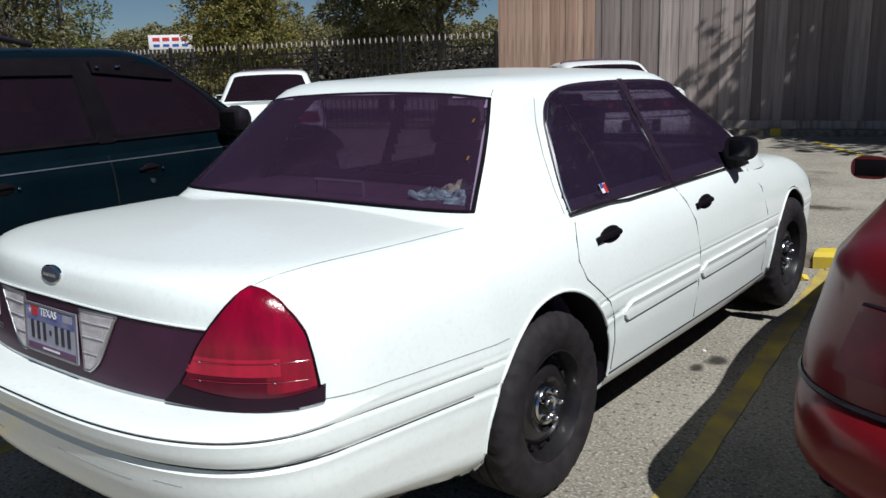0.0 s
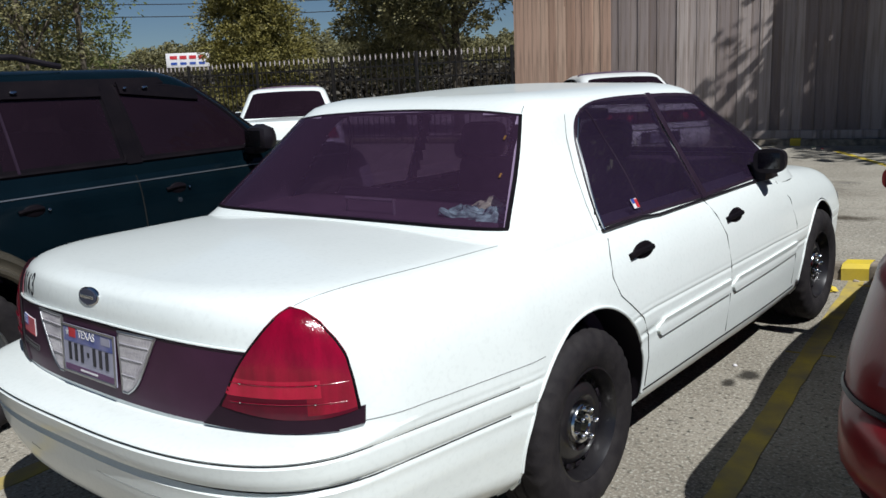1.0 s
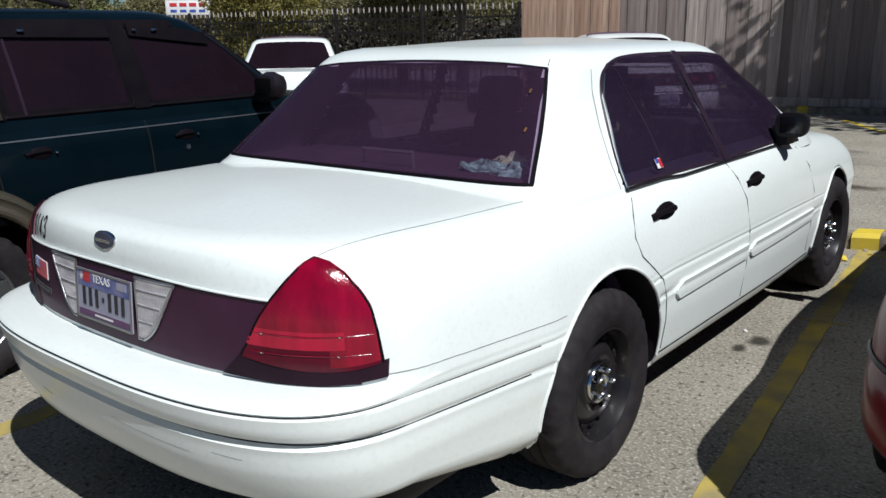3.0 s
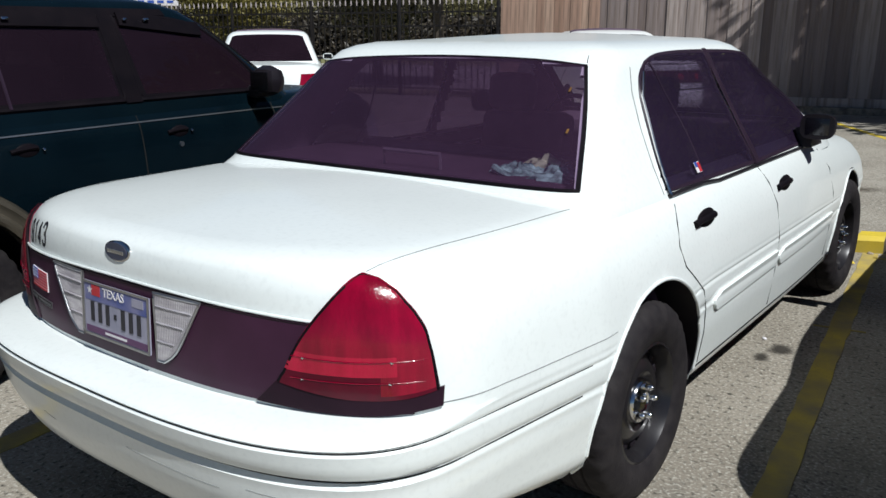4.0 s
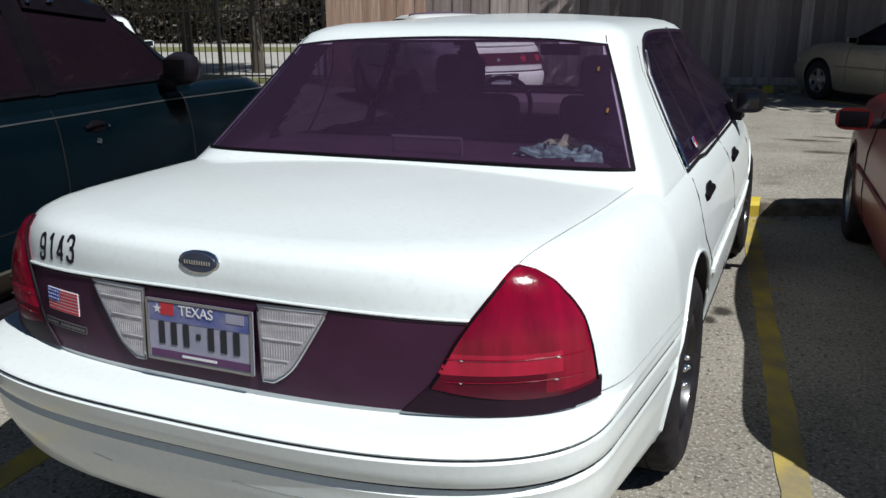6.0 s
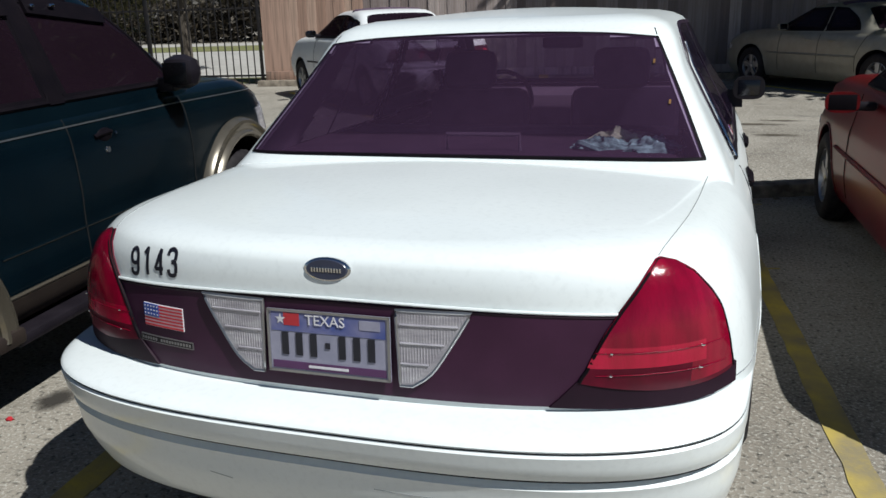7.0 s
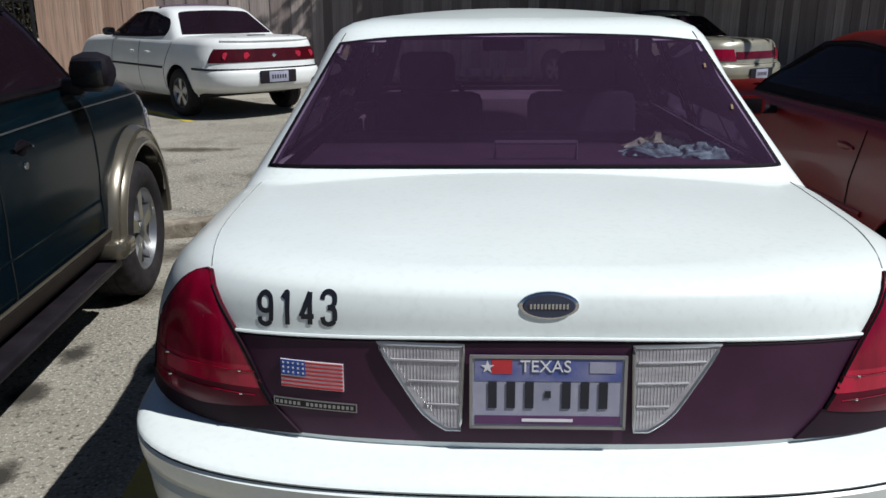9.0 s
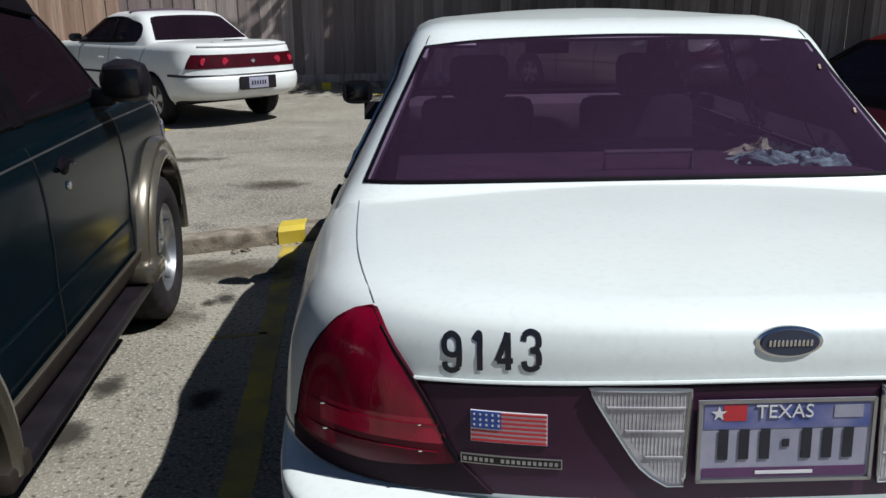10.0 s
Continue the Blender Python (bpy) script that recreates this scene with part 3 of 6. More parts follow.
CV_END = lambda z: (2.6 + 0.3 * CV_LOW(z), 0.45 - 0.03 * CV_LOW(z))
CV_BODY = Shell([
    (0.21, 0.86, 0.21, 5.20), (0.25, 0.915, 0.135, 5.27), (0.30, 0.945, 0.088, 5.31), (0.38, 0.958, 0.064, 5.34), (0.46, 0.970, 0.046, 5.36),
    (0.530, 0.973, 0.034, 5.36), (0.546, 0.976, 0.030, 5.36), (0.551, 0.975, 0.039, 5.36), (0.557, 0.973, 0.045, 5.36), (0.566, 0.973, 0.043, 5.36), (0.574, 0.978, 0.024, 5.36), (0.595, 0.981, 0.014, 5.36), (0.636, 0.982, 0.006, 5.36),
    (0.641, 0.979, 0.012, 5.35), (0.646, 0.979, 0.012, 5.35), (0.651, 0.982, 0.008, 5.35), (0.658, 0.982, 0.016, 5.34), (0.666, 0.981, 0.045, 5.34), (0.672, 0.981, 0.085, 5.33), (0.675, 0.981, 0.115, 5.33), (0.677, 0.981, 0.135, 5.33),
    (0.72, 0.978, 0.135, 5.31), (0.80, 0.968, 0.14, 5.29), (0.85, 0.957, 0.142, 5.27), (0.90, 0.940, 0.145, 5.25), (0.94, 0.920, 0.146, 5.22),
    (0.97, 0.898, 0.150, 5.18), (0.995, 0.868, 0.160, 5.10), (1.01, 0.838, 0.180, 5.02), (1.02, 0.80, 0.21, 4.95), (1.026, 0.75, 0.25, 4.9)],
    (2.6, 0.60), (2.6, 0.60), CV_CHEEK, CV_DROOP, 0.022, CV_END)
CV_CABIN = Shell([
    (0.92, 0.892, 1.00, 4.02), (0.98, 0.878, 1.04, 3.95), (1.041, 0.847, 1.130, 3.84), (1.10, 0.815, 1.192, 3.73), (1.20, 0.760, 1.30, 3.57), (1.30, 0.706, 1.405, 3.39),
    (1.36, 0.683, 1.47, 3.275), (1.40, 0.668, 1.512, 3.205), (1.43, 0.652, 1.545, 3.15), (1.455, 0.630, 1.58, 3.095), (1.475, 0.59, 1.63, 3.035), (1.488, 0.53, 1.70, 2.965)],
    (8, 0.40), (6, 0.6), lambda y, z: 1.0 - 0.01 * (y - 2.4) ** 2 * (z - 0.9), None, 0.030)


def white_sedan():
    car = thing("white_sedan", "white four-door former police sedan with dark tinted windows and black wheels", "car", at=(-0.0055, 0, 0.002), turn=-1.146)
    car.rotation_euler.y = -0.008
    B, C = CV_BODY, CV_CABIN
    arches = [(1.430, 0.335, 0.412), (4.262, 0.335, 0.405)]
    top = lambda p: not (1.22 < p.y < 3.85 and abs(p.x) < 0.80 and p.z > 0.955)
    levels = [q for q in steps(0.21, 0.51, 0.030)] + [0.522, 0.532, 0.540, 0.546, 0.551, 0.557, 0.566, 0.570, 0.574, 0.584, 0.595, 0.61, 0.625, 0.636, 0.641, 0.646, 0.651, 0.655, 0.658, 0.662, 0.666, 0.669, 0.672, 0.675, 0.677, 0.685, 0.70] + steps(0.72, 0.97, 0.028) + [0.985, 0.995, 1.003, 1.01, 1.016, 1.021, 1.026]
    part("body", B.mesh(levels, top, arches, step=0.026, nr=34, nf=24), WHITE, car)
    for ya, za, ra in arches:
        arch_set(car, B, ya, za, ra, WHITE, 0.006)
    part("underbody", box(1.62, 4.7, 0.10, (0, 2.7, 0.28), 0.03), BLACK, car)

    # windows
    edges = []
    for sign in (1, -1):
        place = lambda y, z, s=sign: C.side(y, z, s)
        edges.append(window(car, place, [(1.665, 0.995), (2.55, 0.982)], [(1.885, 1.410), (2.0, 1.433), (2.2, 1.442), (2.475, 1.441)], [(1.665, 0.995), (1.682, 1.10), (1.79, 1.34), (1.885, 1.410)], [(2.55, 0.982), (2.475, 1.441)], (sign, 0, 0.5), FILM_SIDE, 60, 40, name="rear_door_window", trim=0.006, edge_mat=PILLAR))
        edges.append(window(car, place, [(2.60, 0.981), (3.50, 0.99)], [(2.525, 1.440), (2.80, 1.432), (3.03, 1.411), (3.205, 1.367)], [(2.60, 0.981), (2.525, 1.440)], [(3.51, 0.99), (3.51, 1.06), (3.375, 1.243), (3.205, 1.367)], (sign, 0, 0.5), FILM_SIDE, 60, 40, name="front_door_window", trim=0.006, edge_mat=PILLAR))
        part("window_divider", tube([C.side(y, z, sign) + Vector((0.006 * sign, 0, 0)) for y, z in ((1.985, 0.995), (1.998, 1.06), (2.0, 1.14), (1.99, 1.21), (1.968, 1.30), (1.935, 1.375), (1.91, 1.41))], 0.0035, 6), PILLAR, car)
        part("window_pillar", on_surface([[(2.548, 0.970), (2.602, 0.970)], [(2.552, 0.985), (2.598, 0.985)], [(2.53, 1.2), (2.575, 1.2)], [(2.476, 1.437), (2.522, 1.437)], [(2.474, 1.4455), (2.524, 1.4455)]], place, 0.007, (sign, 0, 0.5)), PILLAR, car)
        # chrome belt strip
        part("belt_strip", tube([C.side(y, 0.972 if y > 2 else 0.984, sign) + Vector((0.008 * sign, 0, 0)) for y in steps(1.65, 3.5, 0.15)], 0.008, 6), BLACK, car)
        part("window_chrome", tube([C.side(y, z, sign) + Vector((0.012 * sign, 0, 0.0)) for y, z in ((1.655, 0.985), (1.662, 1.05), (1.69, 1.13), (1.765, 1.30), (1.83, 1.38))], 0.005, 6), CHROME, car)
    rear_place = lambda x, z: C.rear(C.rear_x(x, z), z)
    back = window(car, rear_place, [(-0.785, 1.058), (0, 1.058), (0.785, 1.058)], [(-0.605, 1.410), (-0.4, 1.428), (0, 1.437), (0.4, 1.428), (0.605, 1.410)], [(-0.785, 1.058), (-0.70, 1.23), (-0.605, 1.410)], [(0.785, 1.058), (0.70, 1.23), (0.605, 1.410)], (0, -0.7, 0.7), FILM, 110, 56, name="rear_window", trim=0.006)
    front_place = lambda x, z: C.front(math.degrees(math.asin(min(1, abs(x) / list(C.level(z))[0]) ** (C.nf / 2))) * (1 if x >= 0 else -1), z)
    wind = window(car, front_place, [(-0.74, 1.05), (0.74, 1.05)], [(-0.58, 1.40), (0.58, 1.40)], [(-0.74, 1.05), (-0.58, 1.40)], [(0.74, 1.05), (0.58, 1.40)], (0, 0.7, 0.7), CLEARISH, 20, 10, name="windshield", trim=0.008)
    keep = holes([edges[0], edges[1]], back, 1.62, wind, 2.9)
    lv = steps(0.92, 1.40, 0.02) + [1.415, 1.43, 1.442, 1.455, 1.465, 1.475, 1.482, 1.488]
    part("cabin_shell", C.mesh(lv, keep, step=0.025, nr=44, nf=32), WHITE, car)
    part("headliner", C.mesh(lv, keep, step=0.025, nr=44, nf=32, inset=0.012), DARK_IN, car)

    # doors: gaps, handles, mouldings
    for sign in (1, -1):
        P = lambda y, z, s=sign: B.side(y, z, s) + Vector((0.0012 * s, 0, 0))
        groove(car, [P(y, z) for y, z in ((1.66, 0.955), (1.62, 0.90), (1.60, 0.83), (1.64, 0.76), (1.72, 0.70), (1.80, 0.635), (1.85, 0.55), (1.865, 0.45), (1.865, 0.33))])
        groove(car, [P(y, z) for y, z in ((2.555, 0.965), (2.60, 0.90), (2.66, 0.80), (2.69, 0.65), (2.70, 0.5), (2.70, 0.33))])
        groove(car, [P(y, z) for y, z in ((3.50, 0.955), (3.62, 0.85), (3.68, 0.70), (3.70, 0.5), (3.70, 0.34))])
        groove(car, [P(y, 0.315) for y in steps(1.84, 3.75, 0.2)], 0.003)
        for y0, y1 in ((1.93, 2.68), (2.72, 3.68)):
            g = coons([(y0 + 0.03, 0.515), (y1, 0.525)], [(y0 + 0.05, 0.585), (y1, 0.592)], [(y0 + 0.03, 0.515), (y0, 0.55), (y0 + 0.05, 0.585)], [(y1, 0.525), (y1, 0.592)], 12, 6)
            part("side_moulding", on_surface(g, lambda y, z, s=sign: B.side(y, z, s), 0.011, (sign, 0, 0), thick=0.013), WHITE, car)
        handle(car, B, 1.85, 0.868, sign, BLACK, (0.20, 0.078))
        handle(car, B, 2.79, 0.858, sign, BLACK, (0.20, 0.078))
        # mirror
        zm = 1.078 if sign > 0 else 1.12
        m = part("door_mirror", mirror_shell(sign * 0.958, 3.25, zm, 0.078, 0.062, 0.060), BLACK, car, "black door mirror")
        part("mirror_foot", prism([(3.22, 0.975), (3.42, 0.975), (3.36, 1.04), (3.25, 1.065)], "x", sign * 0.83, sign * 0.93), BLACK, car)
        part("mirror_glass", box(0.108, 0.004, 0.080, (sign * 0.958, 3.1885, zm), 0.002), DARK_MIRROR, m)
        # drip seam down the rear pillar
        groove(car, [C.side(y, z, sign) + Vector((0.002 * sign, 0, 0)) for y, z in ((1.625, 0.99), (1.632, 1.08), (1.665, 1.20), (1.715, 1.32), (1.755, 1.40))], 0.0012, "pillar_seam", SEAM)
    for sign in (1, -1):
        groove(car, [C.rear(C.rear_x(sign * x, z), z) + Vector((0, -0.001, 0.001)) for x, z in ((0.603, 1.418), (0.598, 1.43), (0.592, 1.441))], 0.0013, "roof_seam", GAP)
    # bumper seams in the recessed steps
    for z0, rad, mat, y_end in ((0.6435, 0.0016, GAP, 0.98), (0.5605, 0.0022, GAP, 0.94)):
        line = [B.side(y, z0, -1) for y in steps(y_end, 0.62, 0.06)]
        line += [B.rear(p, z0) for p in steps(-86, 86, 2)]
        line += [B.side(y, z0, 1) for y in steps(0.62, y_end, 0.06)]
        groove(car, line, rad, "bumper_groove", mat)
    for sign in (1, -1):
        a0 = B.rear_x(0.878, 0.702)
        line = [B.rear(sign * (a0 + (90 - a0) * k / 6), 0.702 + 0.006 * k / 6) for k in range(7)]
        line += [B.side(y, 0.708 - 0.002 * y, sign) for y in steps(line[-1].y + 0.06, 1.12, 0.07)]
        groove(car, [p + Vector((0.0006 * sign, 0, 0)) for p in line], 0.0014, "bumper_seam", SEAM)

    # scratches on the lower bumper face
    for x0, x1, za, zb in ((0.13, 0.47, 0.505, 0.494), (0.55, 0.64, 0.512, 0.506), (-0.30, -0.24, 0.48, 0.465)):
        groove(car, [B.rear(B.rear_x(x0 + (x1 - x0) * k / 8, 0.44), za + (zb - za) * k / 8) for k in range(9)], 0.0009, "scratch", SEAM)

    # dark panel with lamps
    lid_z = lambda x: 0.913 - 0.052 * x * x
    R = lambda x, z: B.rear(B.rear_x(x, z), z)
    pane = coons([(-0.84, 0.681), (-0.5, 0.688), (0, 0.691), (0.5, 0.688), (0.84, 0.681)], [(x, lid_z(x) - 0.003) for x in steps(-0.68, 0.68, 0.136)], [(-0.84, 0.681), (-0.68, lid_z(0.68) - 0.003)], [(0.84, 0.681), (0.68, lid_z(0.68) - 0.003)], 40, 6)
    panel = part("tail_panel", on_surface(pane, R, 0.004, (0, -1, 0), thick=0.004), PANEL, car, "glossy dark tail panel")
    for sign in (1, -1):
        F = lambda ph, z, s=sign: B.rear(s * ph, z)
        e = lambda x, z: (B.rear_x(x, z), z)
        inner = ((0.720, 0.560), (0.745, 0.566), (0.80, 0.587), (0.85, 0.612), (0.892, 0.638), (0.94, 0.671), (0.992, 0.705))
        outer = ((0.720, 0.875), (0.76, 0.869), (0.825, 0.856), (0.89, 0.833), (0.935, 0.801), (0.966, 0.769), (0.982, 0.740), (0.992, 0.714))
        at = eased
        rows, nu = [], 18
        zs = [0.720 + 0.272 * (j / 24) for j in range(25)]
        for z in zs:
            a, c = B.rear_x(at(inner, z), z), B.rear_x(at(outer, z), z)
            rows.append([(a + (c - a) * i / nu, z + (0.024 * max(0, 1 - 2.2 * i / nu) ** 1.5 + 0.018 * max(0, 2.6 * i / nu - 1.6) ** 2) * max(0.0, 1 - (z - 0.720) / 0.05)) for i in range(nu + 1)])

        def bulge(ph, z, s=sign):
            a, c = B.rear_x(at(inner, z), z), B.rear_x(at(outer, z), z)
            u, v = max(0.0, min(1, (ph - a) / max(0.5, c - a))), max(0.0, min(1, (z - 0.720) / 0.272))
            p = B.rear(s * ph, z)
            return p + Vector((s * 0.55, -0.83, 0)) * 0.016 * math.sin(math.pi * u) ** 0.7 * math.sin(math.pi * v) ** 0.7
        lens = lambda keep_, lift=0.010, rim=0.0: on_surface(rows, bulge, lift, (sign * 0.5, -1, 0), keep_, thick=rim)
        bright = lambda i, j: 5 <= j <= 8 and i < 13
        deep = lambda i, j: j <= 0 or (j <= 4 and i < 11)
        lamp = part("tail_lamp", lens(lambda i, j: not bright(i, j) and not deep(i, j)), LENS_RED, car, "red tail lamp lens")
        part("brake_lens", lens(bright), BRIGHT_RED, lamp)
        part("side_lens", lens(deep), LENS_DEEP, lamp)
        part("lamp_skirt", lens(lambda i, j: True, 0.003, 0.008), LENS_DEEP, lamp)
        edge = [rows[j][0] for j in range(25)] + [rows[24][i] for i in range(1, nu + 1)] + [rows[j][nu] for j in range(23, -1, -1)]
        part("lamp_seal", tube([F(*q) + Vector((sign * 0.005, -0.006, 0.001)) for q in edge], 0.0052, 6), TRIM, lamp)
        for zz in (0.762, 0.812):
            part("lamp_rib", tube([bulge(p, zz) + Vector((sign * 0.006, -0.010, 0)) for p in steps(B.rear_x(0.59, zz), B.rear_x(0.855, zz), 3)], 0.0012, 5), LENS_RED, lamp)
            # chrome chips added for the glints at the rib ends
            for u_ in (0.62, 0.80):
                g_ = bulge(B.rear_x(u_, zz), zz) + Vector((sign * 0.007, -0.0115, 0))
                part("rib_end", box(0.006 if u_ < 0.7 else 0.009, 0.003, 0.004, g_, 0.0012), CHROME, lamp)
        foot = coons([e(0.50, 0.688), e(0.635, 0.682), e(0.745, 0.680), e(0.82, 0.684), e(0.880, 0.698)], [e(0.556, 0.746), e(0.64, 0.734), e(0.74, 0.725), e(0.83, 0.730), e(0.879, 0.742)], [e(0.50, 0.688), e(0.556, 0.746)], [e(0.880, 0.698), e(0.879, 0.742)], 16, 3)
        part("lamp_base", on_surface(foot, F, 0.009, (sign * 0.5, -1, 0), thick=0.009), LAMP_BASE, lamp)
        # reversing lamps beside the plate
        q = lambda x, z, s=sign: R(s * x, z)
        g = coons([(0.172, 0.722), (0.20, 0.722)], [(0.165, 0.898), (0.335, 0.898)], [(0.172, 0.722), (0.165, 0.898)], [(0.20, 0.722), (0.245, 0.755), (0.295, 0.83), (0.335, 0.898)], 10, 12)
        rev = part("reversing_lamp", on_surface(g, q, 0.010, (0, -1, 0), thick=0.008), LENS_CLEAR, car, "clear ribbed reversing lamp lens")
        edge = [g[j][0] for j in range(13)] + [g[12][i] for i in range(1, 11)] + [g[j][10] for j in range(11, -1, -1)]
        part("lamp_rim", tube([q(*v) + Vector((0, -0.009, 0)) for v in edge], 0.004, 6, True), ALLOY, rev)
        for k in range(24):
            x = 0.176 + 0.0066 * k
            z0 = max(0.728, 0.722 + (x - 0.20) * 1.30)
            if z0 < 0.88:
                part("lens_flute", tube([q(x, z) + Vector((0, -0.0092, 0)) for z in (z0, 0.5 * (z0 + 0.892), 0.892)], 0.0017, 4), LENS_CLEAR, rev)
        for zz in (0.775, 0.823, 0.866):
            part("lens_rib", tube([q(x, zz) + Vector((0, -0.0105, 0)) for x in steps(0.174, 0.200 + (zz - 0.722) * 0.74, 0.03)], 0.0028, 5), LENS_CLEAR, rev)

    # trunk lid: gaps, rear edge strip
    deck = lambda x, y: Vector((x, y, deck_z(x, y)))
    for sign in (1, -1):
        line = [(0.711, 0.335), (0.737, 0.45), (0.760, 0.6), (0.778, 0.8), (0.790, 1.0), (0.797, 1.12)]
        groove(car, [deck(sign * spline(line, t).x, spline(line, t).y) for t in steps(0, 1, 0.06)], 0.0011, "lid_gap", SEAM)
    part("lid_lip", tube([R(x, lid_z(x)) + Vector((0, -0.006, 0)) for x in steps(-0.645, 0.645, 0.05)], 0.0036, 6), WHITE, car)
    part("lid_gap", tube([R(x, lid_z(x) - 0.008) + Vector((0, -0.003, 0)) for x in steps(-0.64, 0.64, 0.05)], 0.004, 6), LAMP_BASE, car)

    # maker's oval, drawn plain
    o = R(0, 0.977)
    b = lathe([(0.0, -0.006), (0.8, -0.006), (1.0, -0.003), (1.0, 0.004)], 40, "y")
    bmesh.ops.transform(b, matrix=Matrix.Translation(o + Vector((0, 0.001, 0))) @ Matrix.Rotation(radians(-6), 4, "X") @ Matrix.Diagonal((0.058, 1, 0.028, 1)), verts=b.verts)
    badge = part("oval_badge", b, CHROME, car, "dark blue oval badge with a chrome rim")
    b = lathe([(0.0, -0.0085), (0.9, -0.0085), (0.95, -0.006)], 40, "y")
    bmesh.ops.transform(b, matrix=Matrix.Translation(o + Vector((0, 0.001, 0))) @ Matrix.Rotation(radians(-6), 4, "X") @ Matrix.Diagonal((0.054, 1, 0.025, 1)), verts=b.verts)
    part("badge_field", b, BADGE_BLUE, badge)
    for k in range(11):
        part("badge_letter", box(0.0046, 0.003, 0.0115, (o.x - 0.035 + 0.007 * k, o.y - 0.0082, o.z + 0.001), 0.0008), CHROME, badge)

    # fleet number on the lid
    strokes = {
        "9": [[(1, 0.62), (0.85, 0.48), (0.5, 0.44), (0.12, 0.52), (0, 0.70), (0.1, 0.90), (0.5, 1), (0.9, 0.90), (1, 0.70), (1, 0.30), (0.9, 0.08), (0.5, 0), (0.1, 0.08), (0, 0.24)]],
        "1": [[(0.25, 0.84), (0.62, 1), (0.62, 0.5), (0.62, 0)]],
        "4": [[(0.74, 0), (0.74, 0.5), (0.74, 1)], [(0.74, 1), (0.38, 0.62), (0, 0.26)], [(0, 0.26), (0.5, 0.26), (1.05, 0.26)]],
        "3": [[(0, 0.78), (0.12, 0.94), (0.5, 1), (0.9, 0.92), (1, 0.75), (0.88, 0.58), (0.45, 0.53)], [(0.45, 0.53), (0.9, 0.47), (1, 0.27), (0.9, 0.07), (0.5, 0), (0.12, 0.06), (0, 0.24)]]}
    for k, digit in enumerate("9143"):
        b = None
        for path in strokes[digit]:
            flatp = [spline(path, q) for q in steps(0, 1, 1 / (8 * (len(path) - 1)))]
            b = tube([(p.x * 0.026, 0, p.y * 0.063) for p in flatp], 0.0058, 6, bm=b)
        for v in b.verts:
            x = -0.583 + 0.0455 * k + v.co.x
            z = 0.911 + 0.10 * (x + 0.583) + v.co.z
            v.co = R(x, z) + Vector((0, -0.0010 + 0.06 * v.co.y, 0))
        part("digit", b, INK, car, "black stick-on fleet number digit")

    # flag sticker and maker's strip
    def patch(name, x0, x1, z0, z1, mat, parent, lift=0.008, label=""):
        g = coons([(x0, z0), (x1, z0)], [(x0, z1), (x1, z1)], [(x0, z0), (x0, z1)], [(x1, z0), (x1, z1)], 8, 2)
        return part(name, on_surface(g, R, lift, (0, -1, 0), thick=0.003), mat, parent, label)
    fl = patch("flag_sticker", -0.537, -0.405, 0.788, 0.846, FLAG_WHITE, car, 0.0065, "striped flag sticker")
    for k in range(7):
        patch("stripe", -0.536, -0.406, 0.789 + k * 0.0085, 0.7932 + k * 0.0085, FLAG_RED, fl, 0.0075)
    patch("canton", -0.536, -0.484, 0.814, 0.8455, FLAG_BLUE, fl, 0.0085)
    for k in range(15):
        sx_, sz_ = -0.532 + 0.0105 * (k % 5), 0.8185 + 0.0098 * (k // 5)
        patch("star", sx_, sx_ + 0.0035, sz_, sz_ + 0.0035, FLAG_WHITE, fl, 0.0092)
    st = patch("name_strip", -0.555, -0.379, 0.745, 0.763, ALLOY, car, 0.0072, "thin dark strip with a silver rim and small lettering")
    patch("strip_field", -0.553, -0.381, 0.747, 0.761, BLACK, st, 0.0077)
    for k in range(18):
        if k == 6:
            continue
        patch("letter_bar", -0.550 + k * 0.0093, -0.5443 + k * 0.0093, 0.7505, 0.7575, ALLOY, st, 0.0084)

    # number plate
    py, tilt = 0.110, radians(4)
    M = Matrix.Translation((0, py + 0.03, 0.805)) @ Matrix.Rotation(-tilt, 4, "X")

    def flat(name, w, h, cx, cz, y, mat, parent, bev=0.0, d=0.002):
        b = box(w, d, h, (cx, y, cz), bev)
        bmesh.ops.transform(b, matrix=M, verts=b.verts)
        return part(name, b, mat, parent)
    plate = flat("number_plate", 0.305, 0.150, 0, 0, -0.012, PLATE_WHITE, car, 0.0, 0.004)
    tagged(plate, "state number plate with blue sky band")
    flat("plate_frame", 0.305, 0.006, 0, 0.073, -0.016, ALLOY, plate), flat("plate_frame", 0.305, 0.006, 0, -0.073, -0.016, ALLOY, plate)
    flat("plate_frame", 0.006, 0.15, -0.150, 0, -0.016, ALLOY, plate), flat("plate_frame", 0.006, 0.15, 0.150, 0, -0.016, ALLOY, plate)
    flat("blue_band", 0.285, 0.045, 0, 0.046, -0.0145, PLATE_BLUE, plate, 0, 0.001)
    flat("plum_band", 0.285, 0.018, 0, -0.058, -0.0145, PLATE_PURPLE, plate, 0, 0.001)
    flat("red_patch", 0.04, 0.03, -0.09, 0.053, -0.0152, FLAG_RED, plate, 0, 0.001)
    b = bmesh.new()
    star = [b.verts.new((-0.118 + (0.014 if k % 2 == 0 else 0.0056) * math.sin(math.pi * k / 5), -0.0162, 0.052 + (0.014 if k % 2 == 0 else 0.0056) * math.cos(math.pi * k / 5))) for k in range(10)]
    b.faces.new(star)
    bmesh.ops.transform(b, matrix=M, verts=b.verts)
    part("star", b, FLAG_WHITE, plate)
    b = text_mesh("TEXAS", 0.034, "state_name")
    bmesh.ops.transform(b, matrix=M @ Matrix.Translation((-0.005, -0.0165, 0.053)) @ Matrix.Rotation(radians(90), 4, "X"), verts=b.verts)
